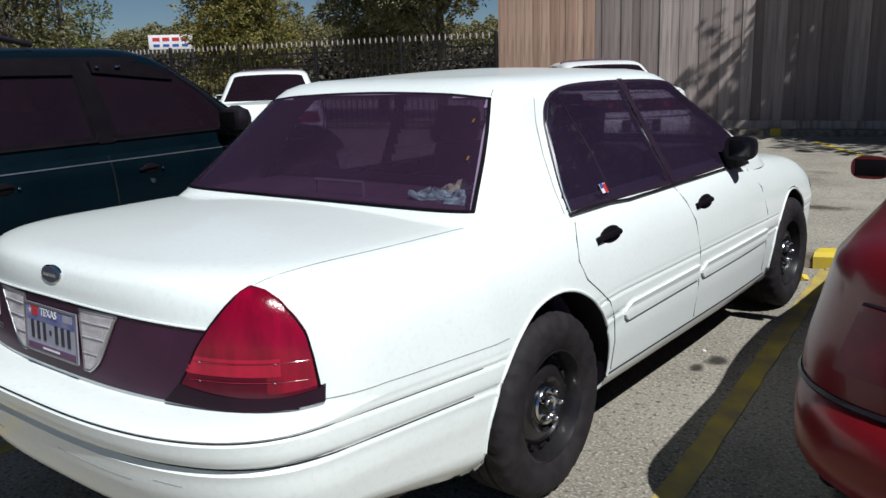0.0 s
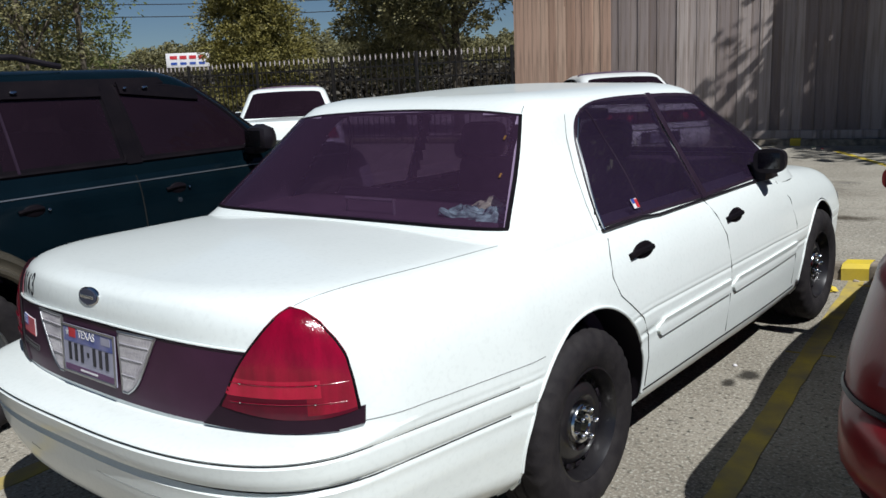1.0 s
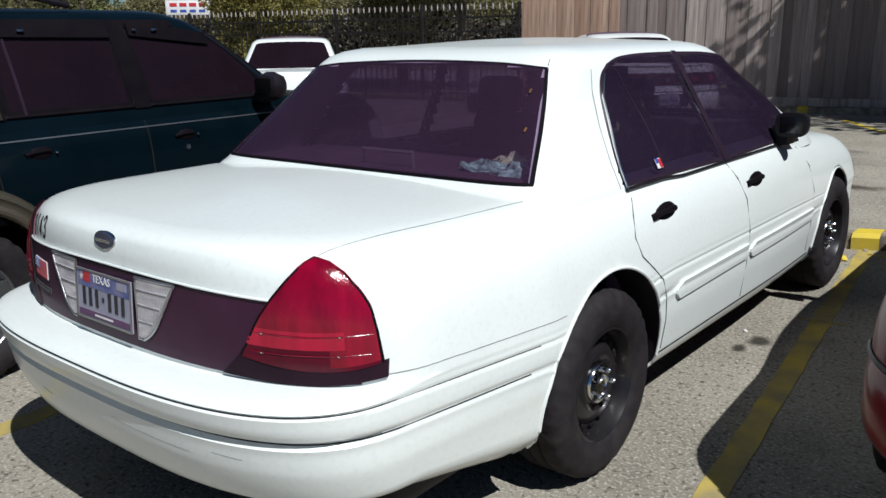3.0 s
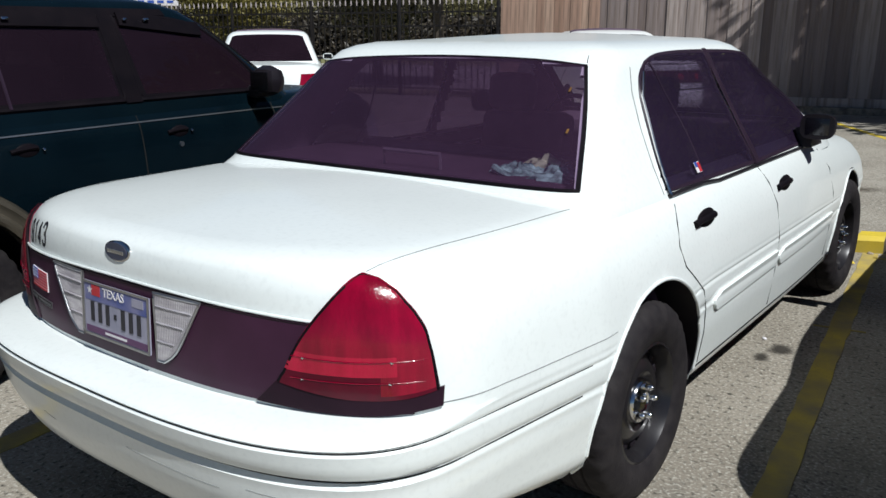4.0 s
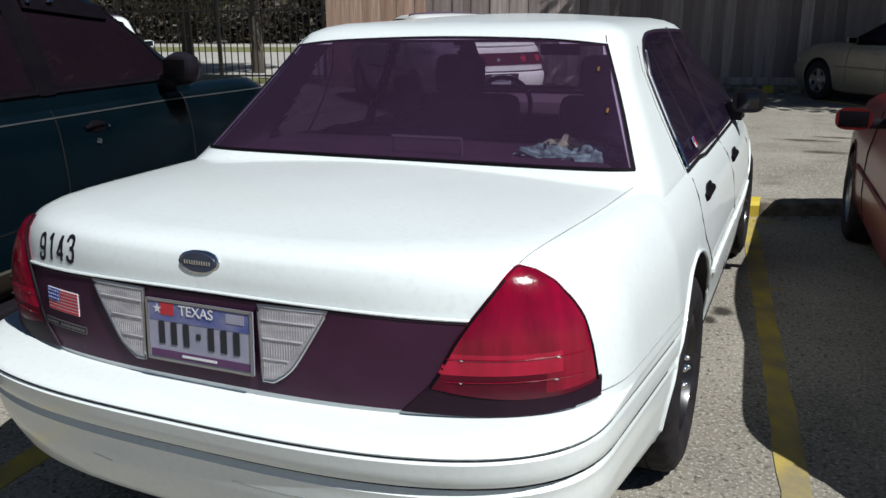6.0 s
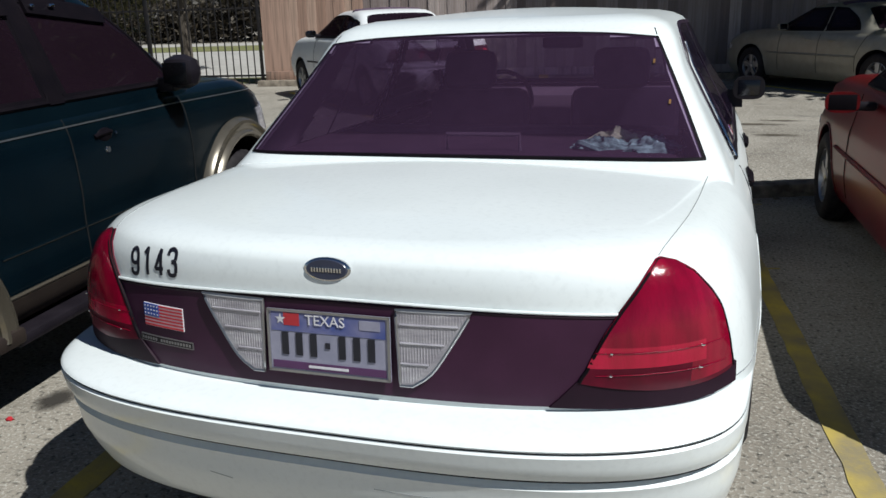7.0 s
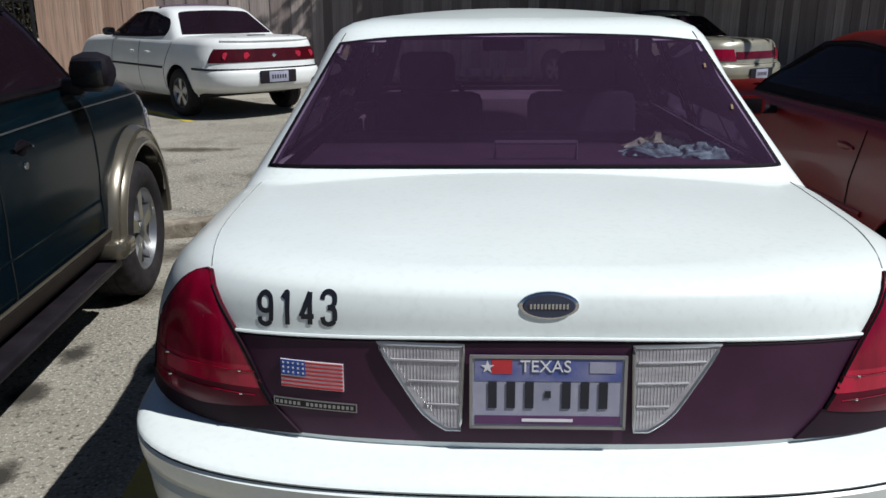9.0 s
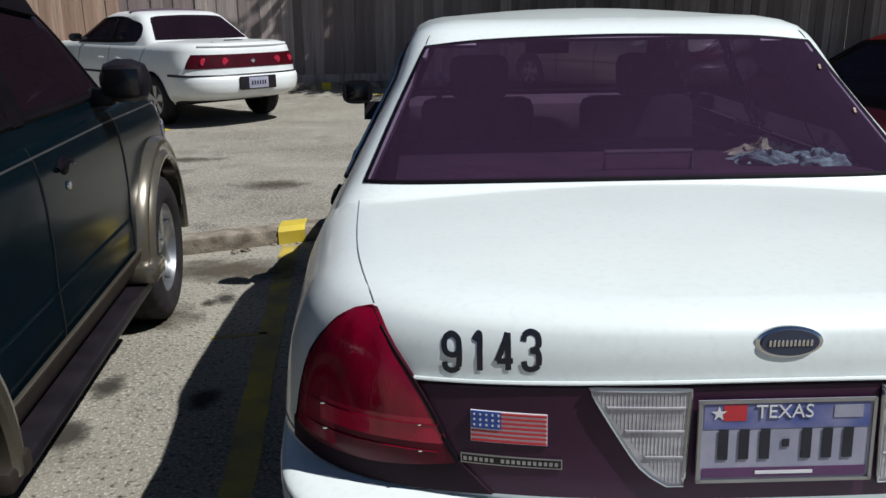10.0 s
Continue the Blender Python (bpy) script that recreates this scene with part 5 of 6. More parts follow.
# ---- the dark green off-roader ----
def off_roader():
    car = thing("off_roader", "dark green off-road wagon with tan lower cladding and dark privacy glass", "car", "parked cars", (-2.495, -0.943, 0.0), 4.5)
    n, w = 4.75, 0.90
    droop = lambda y, z: max(0.0, min(1, (z - 0.8) / 0.3)) * (0.02 * max(0, y - 3.2) + 0.10 * max(0, y - 4.2) ** 2)
    B = Shell([(0.36, w - 0.10, 0.20, n - 0.25), (0.42, w - 0.02, 0.08, n - 0.10), (0.50, w, 0.0, n), (0.60, w, 0.0, n), (0.66, w - 0.005, 0.06, n - 0.06), (0.80, w, 0.08, n - 0.10), (0.95, w - 0.005, 0.08, n - 0.14), (1.05, w - 0.015, 0.085, n - 0.20), (1.11, w - 0.035, 0.09, n - 0.28), (1.15, w - 0.07, 0.12, n - 0.36), (1.165, w - 0.13, 0.18, n - 0.45)],
              (3.2, 0.45), (3.0, 0.5), lambda y, z: 1 - 0.02 * max(0, y - 3.4) ** 2, droop, 0.02)
    C = Shell([(1.10, w - 0.04, 0.09, 3.66), (1.18, w - 0.06, 0.10, 3.58), (1.30, w - 0.095, 0.12, 3.42), (1.45, w - 0.14, 0.15, 3.22), (1.58, w - 0.185, 0.19, 3.03), (1.64, w - 0.215, 0.22, 2.92), (1.675, w - 0.26, 0.28, 2.82), (1.695, w - 0.33, 0.36, 2.72)], (4.5, 0.4), (6, 0.5), lambda y, z: 1 - 0.008 * (y - 1.8) ** 2 * (z - 1), None, 0.02)
    ra = [(1.27, 0.385, 0.44), (3.89, 0.385, 0.44)]
    top = lambda p: not (0.25 < p.y < 3.3 and abs(p.x) < w - 0.13 and p.z > 1.1)
    part("body", B.mesh(steps(0.36, 0.66, 0.03) + steps(0.70, 1.05, 0.035) + [1.08, 1.11, 1.13, 1.15, 1.165], top, ra, step=0.045), GREEN, car)
    part("underbody", box(1.5, 4.0, 0.12, (0, 2.4, 0.42), 0.03), BLACK, car)
    edges = []
    for sign in (1, -1):
        place = lambda y, z, s=sign: C.side(y, z, s)
        for a0, a1, b0, b1, nm in ((0.30, 1.38, 0.36, 1.38, "quarter_window"), (1.60, 2.30, 1.60, 2.27, "rear_door_window")):
            edges.append(window(car, place, [(a0, 1.195), (a1, 1.195)], [(b0, 1.60), (b1, 1.605)], [(a0, 1.195), (b0, 1.60)], [(a1, 1.195), (b1, 1.605)], (sign, 0, 0.3), FILM_DARK, 26, 16, name=nm, trim=0.012))
        edges.append(window(car, place, [(2.40, 1.195), (3.33, 1.195)], [(2.36, 1.605), (2.68, 1.597), (2.91, 1.555)], [(2.40, 1.195), (2.36, 1.605)], [(3.33, 1.195), (3.27, 1.25), (3.10, 1.42), (2.91, 1.555)], (sign, 0, 0.3), FILM_DARK, 26, 16, name="front_door_window", trim=0.012))
        part("window_divider", tube([C.side(1.70, 1.20, sign) + Vector((0.008 * sign, 0, 0)), C.side(1.695, 1.40, sign) + Vector((0.008 * sign, 0, 0)), C.side(1.69, 1.60, sign) + Vector((0.008 * sign, 0, 0))], 0.008, 6), PILLAR, car)
        part("window_frame", tube([C.side(1.575, 1.19, sign) + Vector((0.010 * sign, 0, 0)), C.side(1.562, 1.40, sign) + Vector((0.010 * sign, 0, 0)), C.side(1.565, 1.60, sign) + Vector((0.010 * sign, 0, 0))], 0.006, 6), SILL, car)
        # rain visors over the door windows
        for a0, a1 in ((1.62, 2.26), (2.38, 2.90)):
            g = coons([(a0, 1.555), (a1, 1.545 if a1 < 2.5 else 1.50)], [(a0, 1.615), (a1, 1.615 if a1 < 2.5 else 1.565)], [(a0, 1.555), (a0, 1.615)], [(a1, 1.545 if a1 < 2.5 else 1.50), (a1, 1.615 if a1 < 2.5 else 1.565)], 10, 3)
            v = part("rain_visor", on_surface(g, place, 0.022, (sign, 0, 0.3), thick=0.02), TRIM, car, "dark plastic rain visor")
            p = C.side(a0 + 0.02, 1.60, sign)
            for dy, ln in ((0.03, 0.022), (0.16, 0.035)):
                part("visor_clip", box(0.016, ln, 0.014, C.side(a0 + dy, 1.585, sign) + Vector((0.032 * sign, 0, 0.004)), 0.004, rot=Matrix.Rotation(radians(-25 * sign), 4, "Y")), CHROME, v)
        for a0, a1, c0, c1 in ((1.54, 1.60, 1.54, 1.60), (2.30, 2.40, 2.27, 2.36)):
            q = coons([(a0, 1.185), (a1, 1.185)], [(c0, 1.612), (c1, 1.612)], [(a0, 1.185), (c0, 1.612)], [(a1, 1.185), (c1, 1.612)], 4, 16)
            part("pillar_cover", on_surface(q, place, 0.009, (sign, 0, 0.3), thick=0.006), TRIM, car)
        q = coons([(1.56, 1.607), (2.70, 1.607)], [(1.58, 1.640), (2.68, 1.640)], [(1.56, 1.607), (1.58, 1.640)], [(2.70, 1.607), (2.68, 1.640)], 30, 3)
        part("window_header", on_surface(q, place, 0.009, (sign, 0, 0.3), thick=0.006), TRIM, car)
        P = lambda y, z, s=sign: B.side(y, z, s) + Vector((0.0015 * s, 0, 0))
        part("pinstripe", on_surface(coons([(0.2, 1.086), (4.3, 1.086)], [(0.2, 1.0925), (4.3, 1.0925)], [(0.2, 1.086), (0.2, 1.0925)], [(4.3, 1.086), (4.3, 1.0925)], 50, 1), P, 0.003, (sign, 0, 0)), ALLOY, car, "thin silver pinstripe")
        for line in (((1.50, 1.12), (1.50, 0.95), (1.51, 0.86)), ((2.335, 1.12), (2.345, 0.8), (2.345, 0.40)), ((3.30, 1.12), (3.33, 0.9), (3.33, 0.40))):
            groove(car, [P(y, z) for y, z in dense(line)], 0.0035)
        handle(car, B, 1.71, 1.02, sign, BLACK, (0.14, 0.06))
        handle(car, B, 2.57, 1.02, sign, BLACK, (0.14, 0.06))
        for hy in (1.71, 2.57):
            part("handle_glint", box(0.008, 0.014, 0.014, B.side(hy + 0.085, 1.02, sign) + Vector((0.010 * sign, 0, 0)), 0.003, rot=Matrix.Rotation(radians(-35 * sign), 4, "Y")), CHROME, car)
        lk = part("door_lock", lathe([(0.0, 0.006), (0.014, 0.006), (0.016, 0.0)], 12, "x", at=(0, 0, 0)), CHROME, car)
        lk.location = B.side(2.58, 0.955, sign)
        # cladding below, flares round the wheels, step board
        for y0, y1 in ((1.80, 3.40),):
            g = coons([(y0, 0.385), (y1, 0.385)], [(y0, 0.495), (y1, 0.495)], [(y0, 0.385), (y0, 0.495)], [(y1, 0.385), (y1, 0.495)], 24, 4)
            part("lower_cladding", on_surface(g, lambda y, z, s=sign: B.side(y, z, s), 0.02, (sign, 0, 0), thick=0.02), SILL, car)
            part("door_crease", tube([B.side(y, 0.655, sign) for y in steps(y0 + 0.02, y1 - 0.1, 0.1)], 0.007, 6), GREEN, car)
            part("cladding_strip", tube([B.side(y, 0.502, sign) + Vector((0.014 * sign, 0, 0)) for y in steps(y0, y1, 0.1)], 0.008, 6), TAN, car)
        part("step_board", box(0.16, 1.60, 0.05, (sign * (w - 0.035), 2.58, 0.335), 0.015), BLACK, car)
        part("step_end", box(0.15, 0.20, 0.08, (sign * (w + 0.020), 3.36, 0.41), 0.02), TAN, car)
        part("step_end", box(0.13, 0.16, 0.07, (sign * (w - 0.01), 1.74, 0.36), 0.02), SILL, car)
        for ya, za, r in ra:
            b = bmesh.new()
            rows = []
            for k in range(31):
                a = radians(-8 + 196 * k / 30)
                row = []
                for rad, dx in ((r - 0.01, -0.02), (r - 0.012, 0.045), (r + 0.0, 0.060), (r + 0.014, 0.062), (r + 0.026, 0.050), (r + 0.034, 0.036), (r + 0.050, 0.036), (r + 0.066, 0.046), (r + 0.084, 0.042), (r + 0.100, 0.022), (r + 0.106, -0.01)):
                    y, z = ya + rad * math.cos(a), max(0.36, za + rad * math.sin(a))
                    row.append(b.verts.new((sign * (w * (1 - 0.02 * max(0, y - 3.4) ** 2) + dx), y, z)))
                rows.append(row)
            grid_faces(b, rows)
            part("wheel_flare", b, TAN, car, "tan wheel-arch flare")
            b = bmesh.new()
            rows = [[b.verts.new((sign * (w + dx), ya + r * math.cos(radians(-12 + 204 * k / 24)), za + r * math.sin(radians(-12 + 204 * k / 24)))) for k in range(25)] for dx in (-0.02, -0.2, -0.36)]
            grid_faces(b, rows)
            b.faces.new(rows[-1])
            part("wheel_well", b, BLACK, car)
            wheel(car, (sign * (w - 0.10), ya, 0.365), sign, 0.365, 0.25, "alloy")
        m = part("door_mirror", box(0.20, 0.14, 0.17, (sign * (w + 0.075), 3.17, 1.255), 0.069), BLACK, car)
        part("mirror_foot", box(0.14, 0.10, 0.07, (sign * (w - 0.04), 3.20, 1.19), 0.02), BLACK, car)
        part("mirror_glass", box(0.13, 0.004, 0.10, (sign * (w + 0.075), 3.0985, 1.255), 0.001), DARK_MIRROR, m)
        part("roof_rail", tube([(sign * 0.58, 0.6, 1.70), (sign * 0.58, 0.75, 1.755), (sign * 0.58, 1.9, 1.765), (sign * 0.58, 2.15, 1.715)], 0.016, 8), BLACK, car)
        part("corner_lamp", on_surface(coons([(50, 0.80), (86, 0.80)], [(50, 1.00), (86, 0.96)], [(50, 0.80), (50, 1.00)], [(86, 0.80), (86, 0.96)], 6, 4), lambda p, z, s=sign: B.front(s * p, z), 0.008, (sign, 0.5, 0), thick=0.008), LENS_CLEAR, car)
    part("front_bumper", on_surface(coons([(-88, 0.50), (88, 0.50)], [(-88, 0.66), (88, 0.66)], [(-88, 0.50), (-88, 0.66)], [(88, 0.50), (88, 0.66)], 40, 4), lambda p, z: B.front(p, z), 0.05, (0, 1, 0), thick=0.05), TAN, car)
    keep = holes(edges[:3], None, -1, None, 9)
    lv = steps(1.10, 1.64, 0.025) + [1.655, 1.675, 1.687, 1.695]
    fp = lambda x, z: C.front(math.degrees(math.asin(min(1, abs(x) / list(C.level(z))[0]) ** (C.nf / 2))) * (1 if x >= 0 else -1), z)
    window(car, fp, [(-0.74, 1.20), (0.74, 1.20)], [(-0.60, 1.61), (0.60, 1.61)], [(-0.74, 1.20), (-0.60, 1.61)], [(0.74, 1.20), (0.60, 1.61)], (0, 0.7, 0.7), FILM_DARK, 16, 8, name="windshield")

    def hold(c):
        if 0.26 < c.y < 3.45 and abs(c.x) > 0.4:
            return not any(inside(shrink(e, 0.03), c.y, c.z) for e in edges[:3])
        return True
    part("cabin_shell", C.mesh(lv, hold, step=0.03, nr=20, nf=18), GREEN, car)
    part("headliner", C.mesh(lv, hold, step=0.05, nr=16, nf=14, inset=0.02), DARK_IN, car)
    part("cabin_floor", box(1.5, 3.0, 0.04, (0, 1.9, 0.7), 0.01), DARK_IN, car)
    for sign in (1, -1):
        seat(car, sign * 0.38, 2.45, 0.75, 0.5, 0.6, 12, DARK_IN)
    part("rear_bench", box(1.3, 0.18, 0.6, (0, 1.5, 1.05), 0.05), DARK_IN, car)
    part("grille", on_surface(coons([(-40, 0.72), (40, 0.72)], [(-40, 0.95), (40, 0.95)], [(-40, 0.72), (-40, 0.95)], [(40, 0.72), (40, 0.95)], 12, 3), lambda p, z: B.front(p, z), 0.006, (0, 1, 0)), BLACK, car)
    return car


off_roader()


# ---- ground, kerbs, lines ----
KERB_Y = lambda x: 4.95 + 0.40 * x
b = bmesh.new()
R_ = 400.0
xs = [-R_, -60, -20, -10, -5, -2, 0, 2, 5, 10, 20, 60, R_]
rows = []
for mode in range(5):
    row = []
    for x in xs:
        ky = KERB_Y(max(-40, min(40, x)))
        y, z = {0: (-R_, 0.0), 1: (-12.0, 0.0), 2: (ky, 0.0), 3: (ky + 0.01, FAR), 4: (R_, FAR)}[mode]
        row.append(b.verts.new((x, y, z)))
    rows.append(row)
grid_faces(b, rows)
g = part("ground", b, ASPHALT, None, "worn grey-brown asphalt of a parking lot", 20)
tagged(g, "", "ground", kind="structure")


def strip(name, p0, p1, width, mat, z0, label, lift=0.004, seed=0, parent=None):
    """A painted line as a thin slab with ragged edges."""
    random.seed(seed)
    a, c = Vector(p0), Vector(p1)
    d = (c - a)
    n = max(2, int(d.length / 0.12))
    s = Vector((-d.y, d.x)).normalized() * width / 2
    b = bmesh.new()
    L, R, L0, R0 = [], [], [], []
    for i in range(n + 1):
        p = a + d * i / n
        j1, j2 = random.uniform(-0.012, 0.012), random.uniform(-0.012, 0.012)
        l, r = p + s * (1 + j1 / width), p - s * (1 + j2 / width)
        L.append(b.verts.new((l.x, l.y, z0 + lift)))
        R.append(b.verts.new((r.x, r.y, z0 + lift)))
        L0.append(b.verts.new((l.x, l.y, z0)))
        R0.append(b.verts.new((r.x, r.y, z0)))
    grid_faces(b, [L0, L, R, R0])
    bmesh.ops.recalc_face_normals(b, faces=b.faces)
    o = part(name, b, mat, parent, label)
    return tagged(o, "", "road marking", kind="structure")


kb = bmesh.new()
rows = []
for x in steps(-14, 16, 0.05):
    y = KERB_Y(x)
    j = 0.010 * noise.noise((x * 4, 0, 0)) + 0.008 * noise.noise((x * 17, 3, 0)), 0.008 * noise.noise((x * 4, 5, 0)) + 0.006 * noise.noise((x * 15, 8, 0))
    rows.append([kb.verts.new((x, y - 0.005 + j[0], -0.02)), kb.verts.new((x, y - 0.025 + 2 * j[0], 0.05 + j[1])), kb.verts.new((x, y - 0.012 + 2.4 * j[0], 0.098 + 1.6 * j[1])), kb.verts.new((x, y + 0.02 + j[0], 0.114 + j[1])), kb.verts.new((x, y + 0.13 + 2 * j[0], 0.112 + j[1])), kb.verts.new((x, y + 0.17, 0.045))])
grid_faces(kb, rows)
bmesh.ops.recalc_face_normals(kb, faces=kb.faces)
k = part("kerb", kb, KERB, None, "stained concrete kerb between the stalls and the lane")
tagged(k, "", "kerb", kind="structure")
for x, nm in ((0.97, "a"), (-1.45, "b")):
    y = KERB_Y(x)
    kb = bmesh.new()
    rows = []
    for dx in steps(-0.085, 0.085, 0.085):
        yy = KERB_Y(x + dx)
        rows.append([kb.verts.new((x + dx, yy - 0.022, -0.005)), kb.verts.new((x + dx, yy - 0.036, 0.09)), kb.verts.new((x + dx, yy + 0.0, 0.120)), kb.verts.new((x + dx, yy + 0.15, 0.122)), kb.verts.new((x + dx, yy + 0.19, 0.03))])
    grid_faces(kb, rows)
    bmesh.ops.recalc_face_normals(kb, faces=kb.faces)
    o = part("kerb_paint", kb, YELLOW, None, "yellow paint on the kerb at a stall line")
    tagged(o, "", "road marking", kind="structure")
strip("stall_line", (1.58, -1.2), (0.985, 5.30), 0.10, YELLOW_WORN, 0, "worn yellow stall line", seed=1)
strip("stall_line", (-1.02, -1.6), (-1.46, 4.30), 0.11, YELLOW_WORN, 0, "worn yellow stall line", seed=2)
strip("stall_dash", (1.02, 3.52), (1.27, 3.56), 0.022, YELLOW_WORN, 0, "short faded paint stroke", seed=4)
strip("stall_dash", (-1.62, 2.66), (-1.36, 2.71), 0.022, YELLOW_WORN, 0, "short faded paint stroke", seed=5)
strip("stall_dash", (1.02, 5.18), (1.26, 5.22), 0.02, YELLOW_WORN, 0, "short faded paint stroke", seed=6)
strip("far_stall_line", (0.42, 11.2), (-1.30, 14.1), 0.10, YELLOW, FAR, "faded yellow stall line", seed=7)
strip("far_stall_line", (-3.7, 9.6), (-6.6, 12.9), 0.10, YELLOW, FAR, "faded yellow stall line", seed=8)
strip("far_stall_line", (4.1, 10.7), (1.7, 14.3), 0.10, YELLOW, FAR, "faded yellow stall line", seed=9)


def lump(name, at, r, mat, label, cat, seed, flat=0.5):
    b = bmesh.new()
    bmesh.ops.create_icosphere(b, subdivisions=2, radius=1)
    for v in b.verts:
        n = 0.75 + 0.45 * noise.noise(v.co * 1.7 + Vector((seed, 0, 0)))
        v.co = Vector((v.co.x * r * n, v.co.y * r * n * 0.8, max(-0.2, v.co.z) * r * n * flat)) + Vector(at)
    return tagged(part(name, b, mat, None, label), "", cat)


random.seed(40)
for k in range(26):
    x_ = random.uniform(-2.3, 1.6)
    lump("kerb_rubble", (x_, KERB_Y(x_) - random.uniform(0.03, 0.16), 0.004), random.uniform(0.012, 0.035), KERB, "broken crumb of kerb concrete on the asphalt", "rubble", k, 0.7)
lump("paint_chip", (0.90, 4.93, 0.012), 0.06, YELLOW, "broken lump of yellow painted concrete", "rubble", 2, 0.8)
lump("paper_scrap", (0.868, 3.158, 0.004), 0.018, FLAG_WHITE, "small white scrap of paper", "litter", 3)
lump("red_wrapper", (-1.80, 0.89, 0.004), 0.022, FLAG_RED, "small red wrapper lying on the asphalt", "litter", 4)
random.seed(12)
for k in range(16):
    s_ = random.uniform(3, 12)
    lump("litter_scrap", (-8.0 + s_, 14.6 + s_ * 0.161 - random.uniform(0.75, 1.3), FAR + 0.01), random.uniform(0.02, 0.05), random.choice((FLAG_WHITE, KERB, CLOTH_B, FLAG_RED)), "small scrap of litter by the fence kerb", "litter", k)
STAINS = [(x, y, r, r * 1.4, 0.0, 1, "dark oil stain on the asphalt") for x, y, r in ((0.98, 3.05, 0.075), (0.93, 2.9, 0.05), (-1.67, 3.23, 0.08), (-1.74, 3.17, 0.06), (-1.93, 2.14, 0.10), (-1.95, 1.72, 0.12), (-1.5, 2.0, 0.09), (-1.75, 1.1, 0.10), (-1.9, 0.7, 0.12))]
STAINS += [(-2.0, 2.95, 0.36, 0.26, 0.0, 0, "brown damp patch on the asphalt"), (-1.75, 3.75, 0.60, 0.32, 0.0, 0, "brown damp patch on the asphalt")]
STAINS += [(x, y, rx, ry, FAR, 0, "worn brown hollow in the lane") for x, y, rx, ry in ((-1.85, 6.07, 0.42, 0.26), (1.4, 9.3, 0.5, 0.12), (1.75, 9.65, 0.4, 0.10), (1.6, 8.45, 0.35, 0.14), (0.3, 7.6, 0.5, 0.2), (-3.0, 7.4, 0.6, 0.2))]


def stain_material(name, colour, strength):
    """A soft-edged stain: the ground shows through towards its ragged rim."""
    m, t, p, out = nodes_of(name)
    p.inputs["Base Color"].default_value = (*colour, 1)
    p.inputs["Roughness"].default_value = 0.9
    co, sub, ln = t.nodes.new("ShaderNodeTexCoord"), t.nodes.new("ShaderNodeVectorMath"), t.nodes.new("ShaderNodeVectorMath")
    sub.operation, ln.operation = "SUBTRACT", "LENGTH"
    sub.inputs[1].default_value = (0.5, 0.5, 0.5)
    nz, add, rm = t.nodes.new("ShaderNodeTexNoise"), t.nodes.new("ShaderNodeMath"), t.nodes.new("ShaderNodeMapRange")
    nz.inputs["Scale"].default_value, nz.inputs["Detail"].default_value = 9.0, 8.0
    add.operation = "MULTIPLY_ADD"
    add.inputs[1].default_value = 0.55
    rm.inputs[1].default_value, rm.inputs[2].default_value, rm.inputs[3].default_value, rm.inputs[4].default_value = 0.40, 0.72, strength, 0.0
    tr, mx = t.nodes.new("ShaderNodeBsdfTransparent"), t.nodes.new("ShaderNodeMixShader")
    for a, b in ((co.outputs["Generated"], sub.inputs[0]), (sub.outputs[0], ln.inputs[0]), (co.outputs["Object"], nz.inputs["Vector"]), (nz.outputs[0], add.inputs[0]), (ln.outputs["Value"], add.inputs[2]), (add.outputs[0], rm.inputs[0]), (rm.outputs[0], mx.inputs[0]), (tr.outputs[0], mx.inputs[1]), (p.outputs[0], mx.inputs[2]), (mx.outputs[0], out.inputs[0])):
        t.links.new(a, b)
    return m


OIL, DAMP = stain_material("oil stain", (0.035, 0.03, 0.024), 0.85), stain_material("worn brown patch", (0.075, 0.058, 0.038), 0.7)
for x, y, rx, ry, z, mat, label in STAINS:
    b = bmesh.new()
    n = 24
    c_ = [b.verts.new((x + rx * math.cos(2 * math.pi * k / n), y + ry * math.sin(2 * math.pi * k / n), z + 0.004)) for k in range(n)]
    b.faces.new(c_)
    tagged(part("oil_stain", b, OIL if mat else DAMP, None, label), "", "stain", kind="structure")


# ---- wooden fence ----
F0, F1 = Vector((-8.0, 14.6)), Vector((14.3, 18.2))
F_DIR = (F1 - F0).normalized()
F_OUT = Vector((F_DIR.y, -F_DIR.x))
F_TURN = math.degrees(math.atan2(F_DIR.y, F_DIR.x))
F_HIGH = 3.7


def leaf_mesh(name, centres, sizes, mat, seed):
    """Many small four-cornered leaves as one mesh."""
    g = np.random.default_rng(seed)
    n = len(centres)
    ax = g.normal(size=(n, 3)) * (1, 1, 0.7)
    ax /= np.linalg.norm(ax, axis=1)[:, None]
    bx = np.cross(ax, g.normal(size=(n, 3)))
    bx /= np.linalg.norm(bx, axis=1)[:, None]
    s_ = sizes[:, None]
    co = np.stack([centres - ax * s_, centres + bx * s_ * 0.45, centres + ax * s_, centres - bx * s_ * 0.45], axis=1).reshape(-1, 3)
    me = bpy.data.meshes.new(name)
    me.vertices.add(n * 4)
    me.vertices.foreach_set("co", co.astype(np.float32).ravel())
    me.loops.add(n * 4)
    me.loops.foreach_set("vertex_index", np.arange(n * 4, dtype=np.int32))
    me.polygons.add(n)
    me.polygons.foreach_set("loop_start", np.arange(0, n * 4, 4, dtype=np.int32))
    me.polygons.foreach_set("loop_total", np.full(n, 4, dtype=np.int32))
    me.update(calc_edges=True)
    me.validate()
    me.materials.append(mat)
    return me


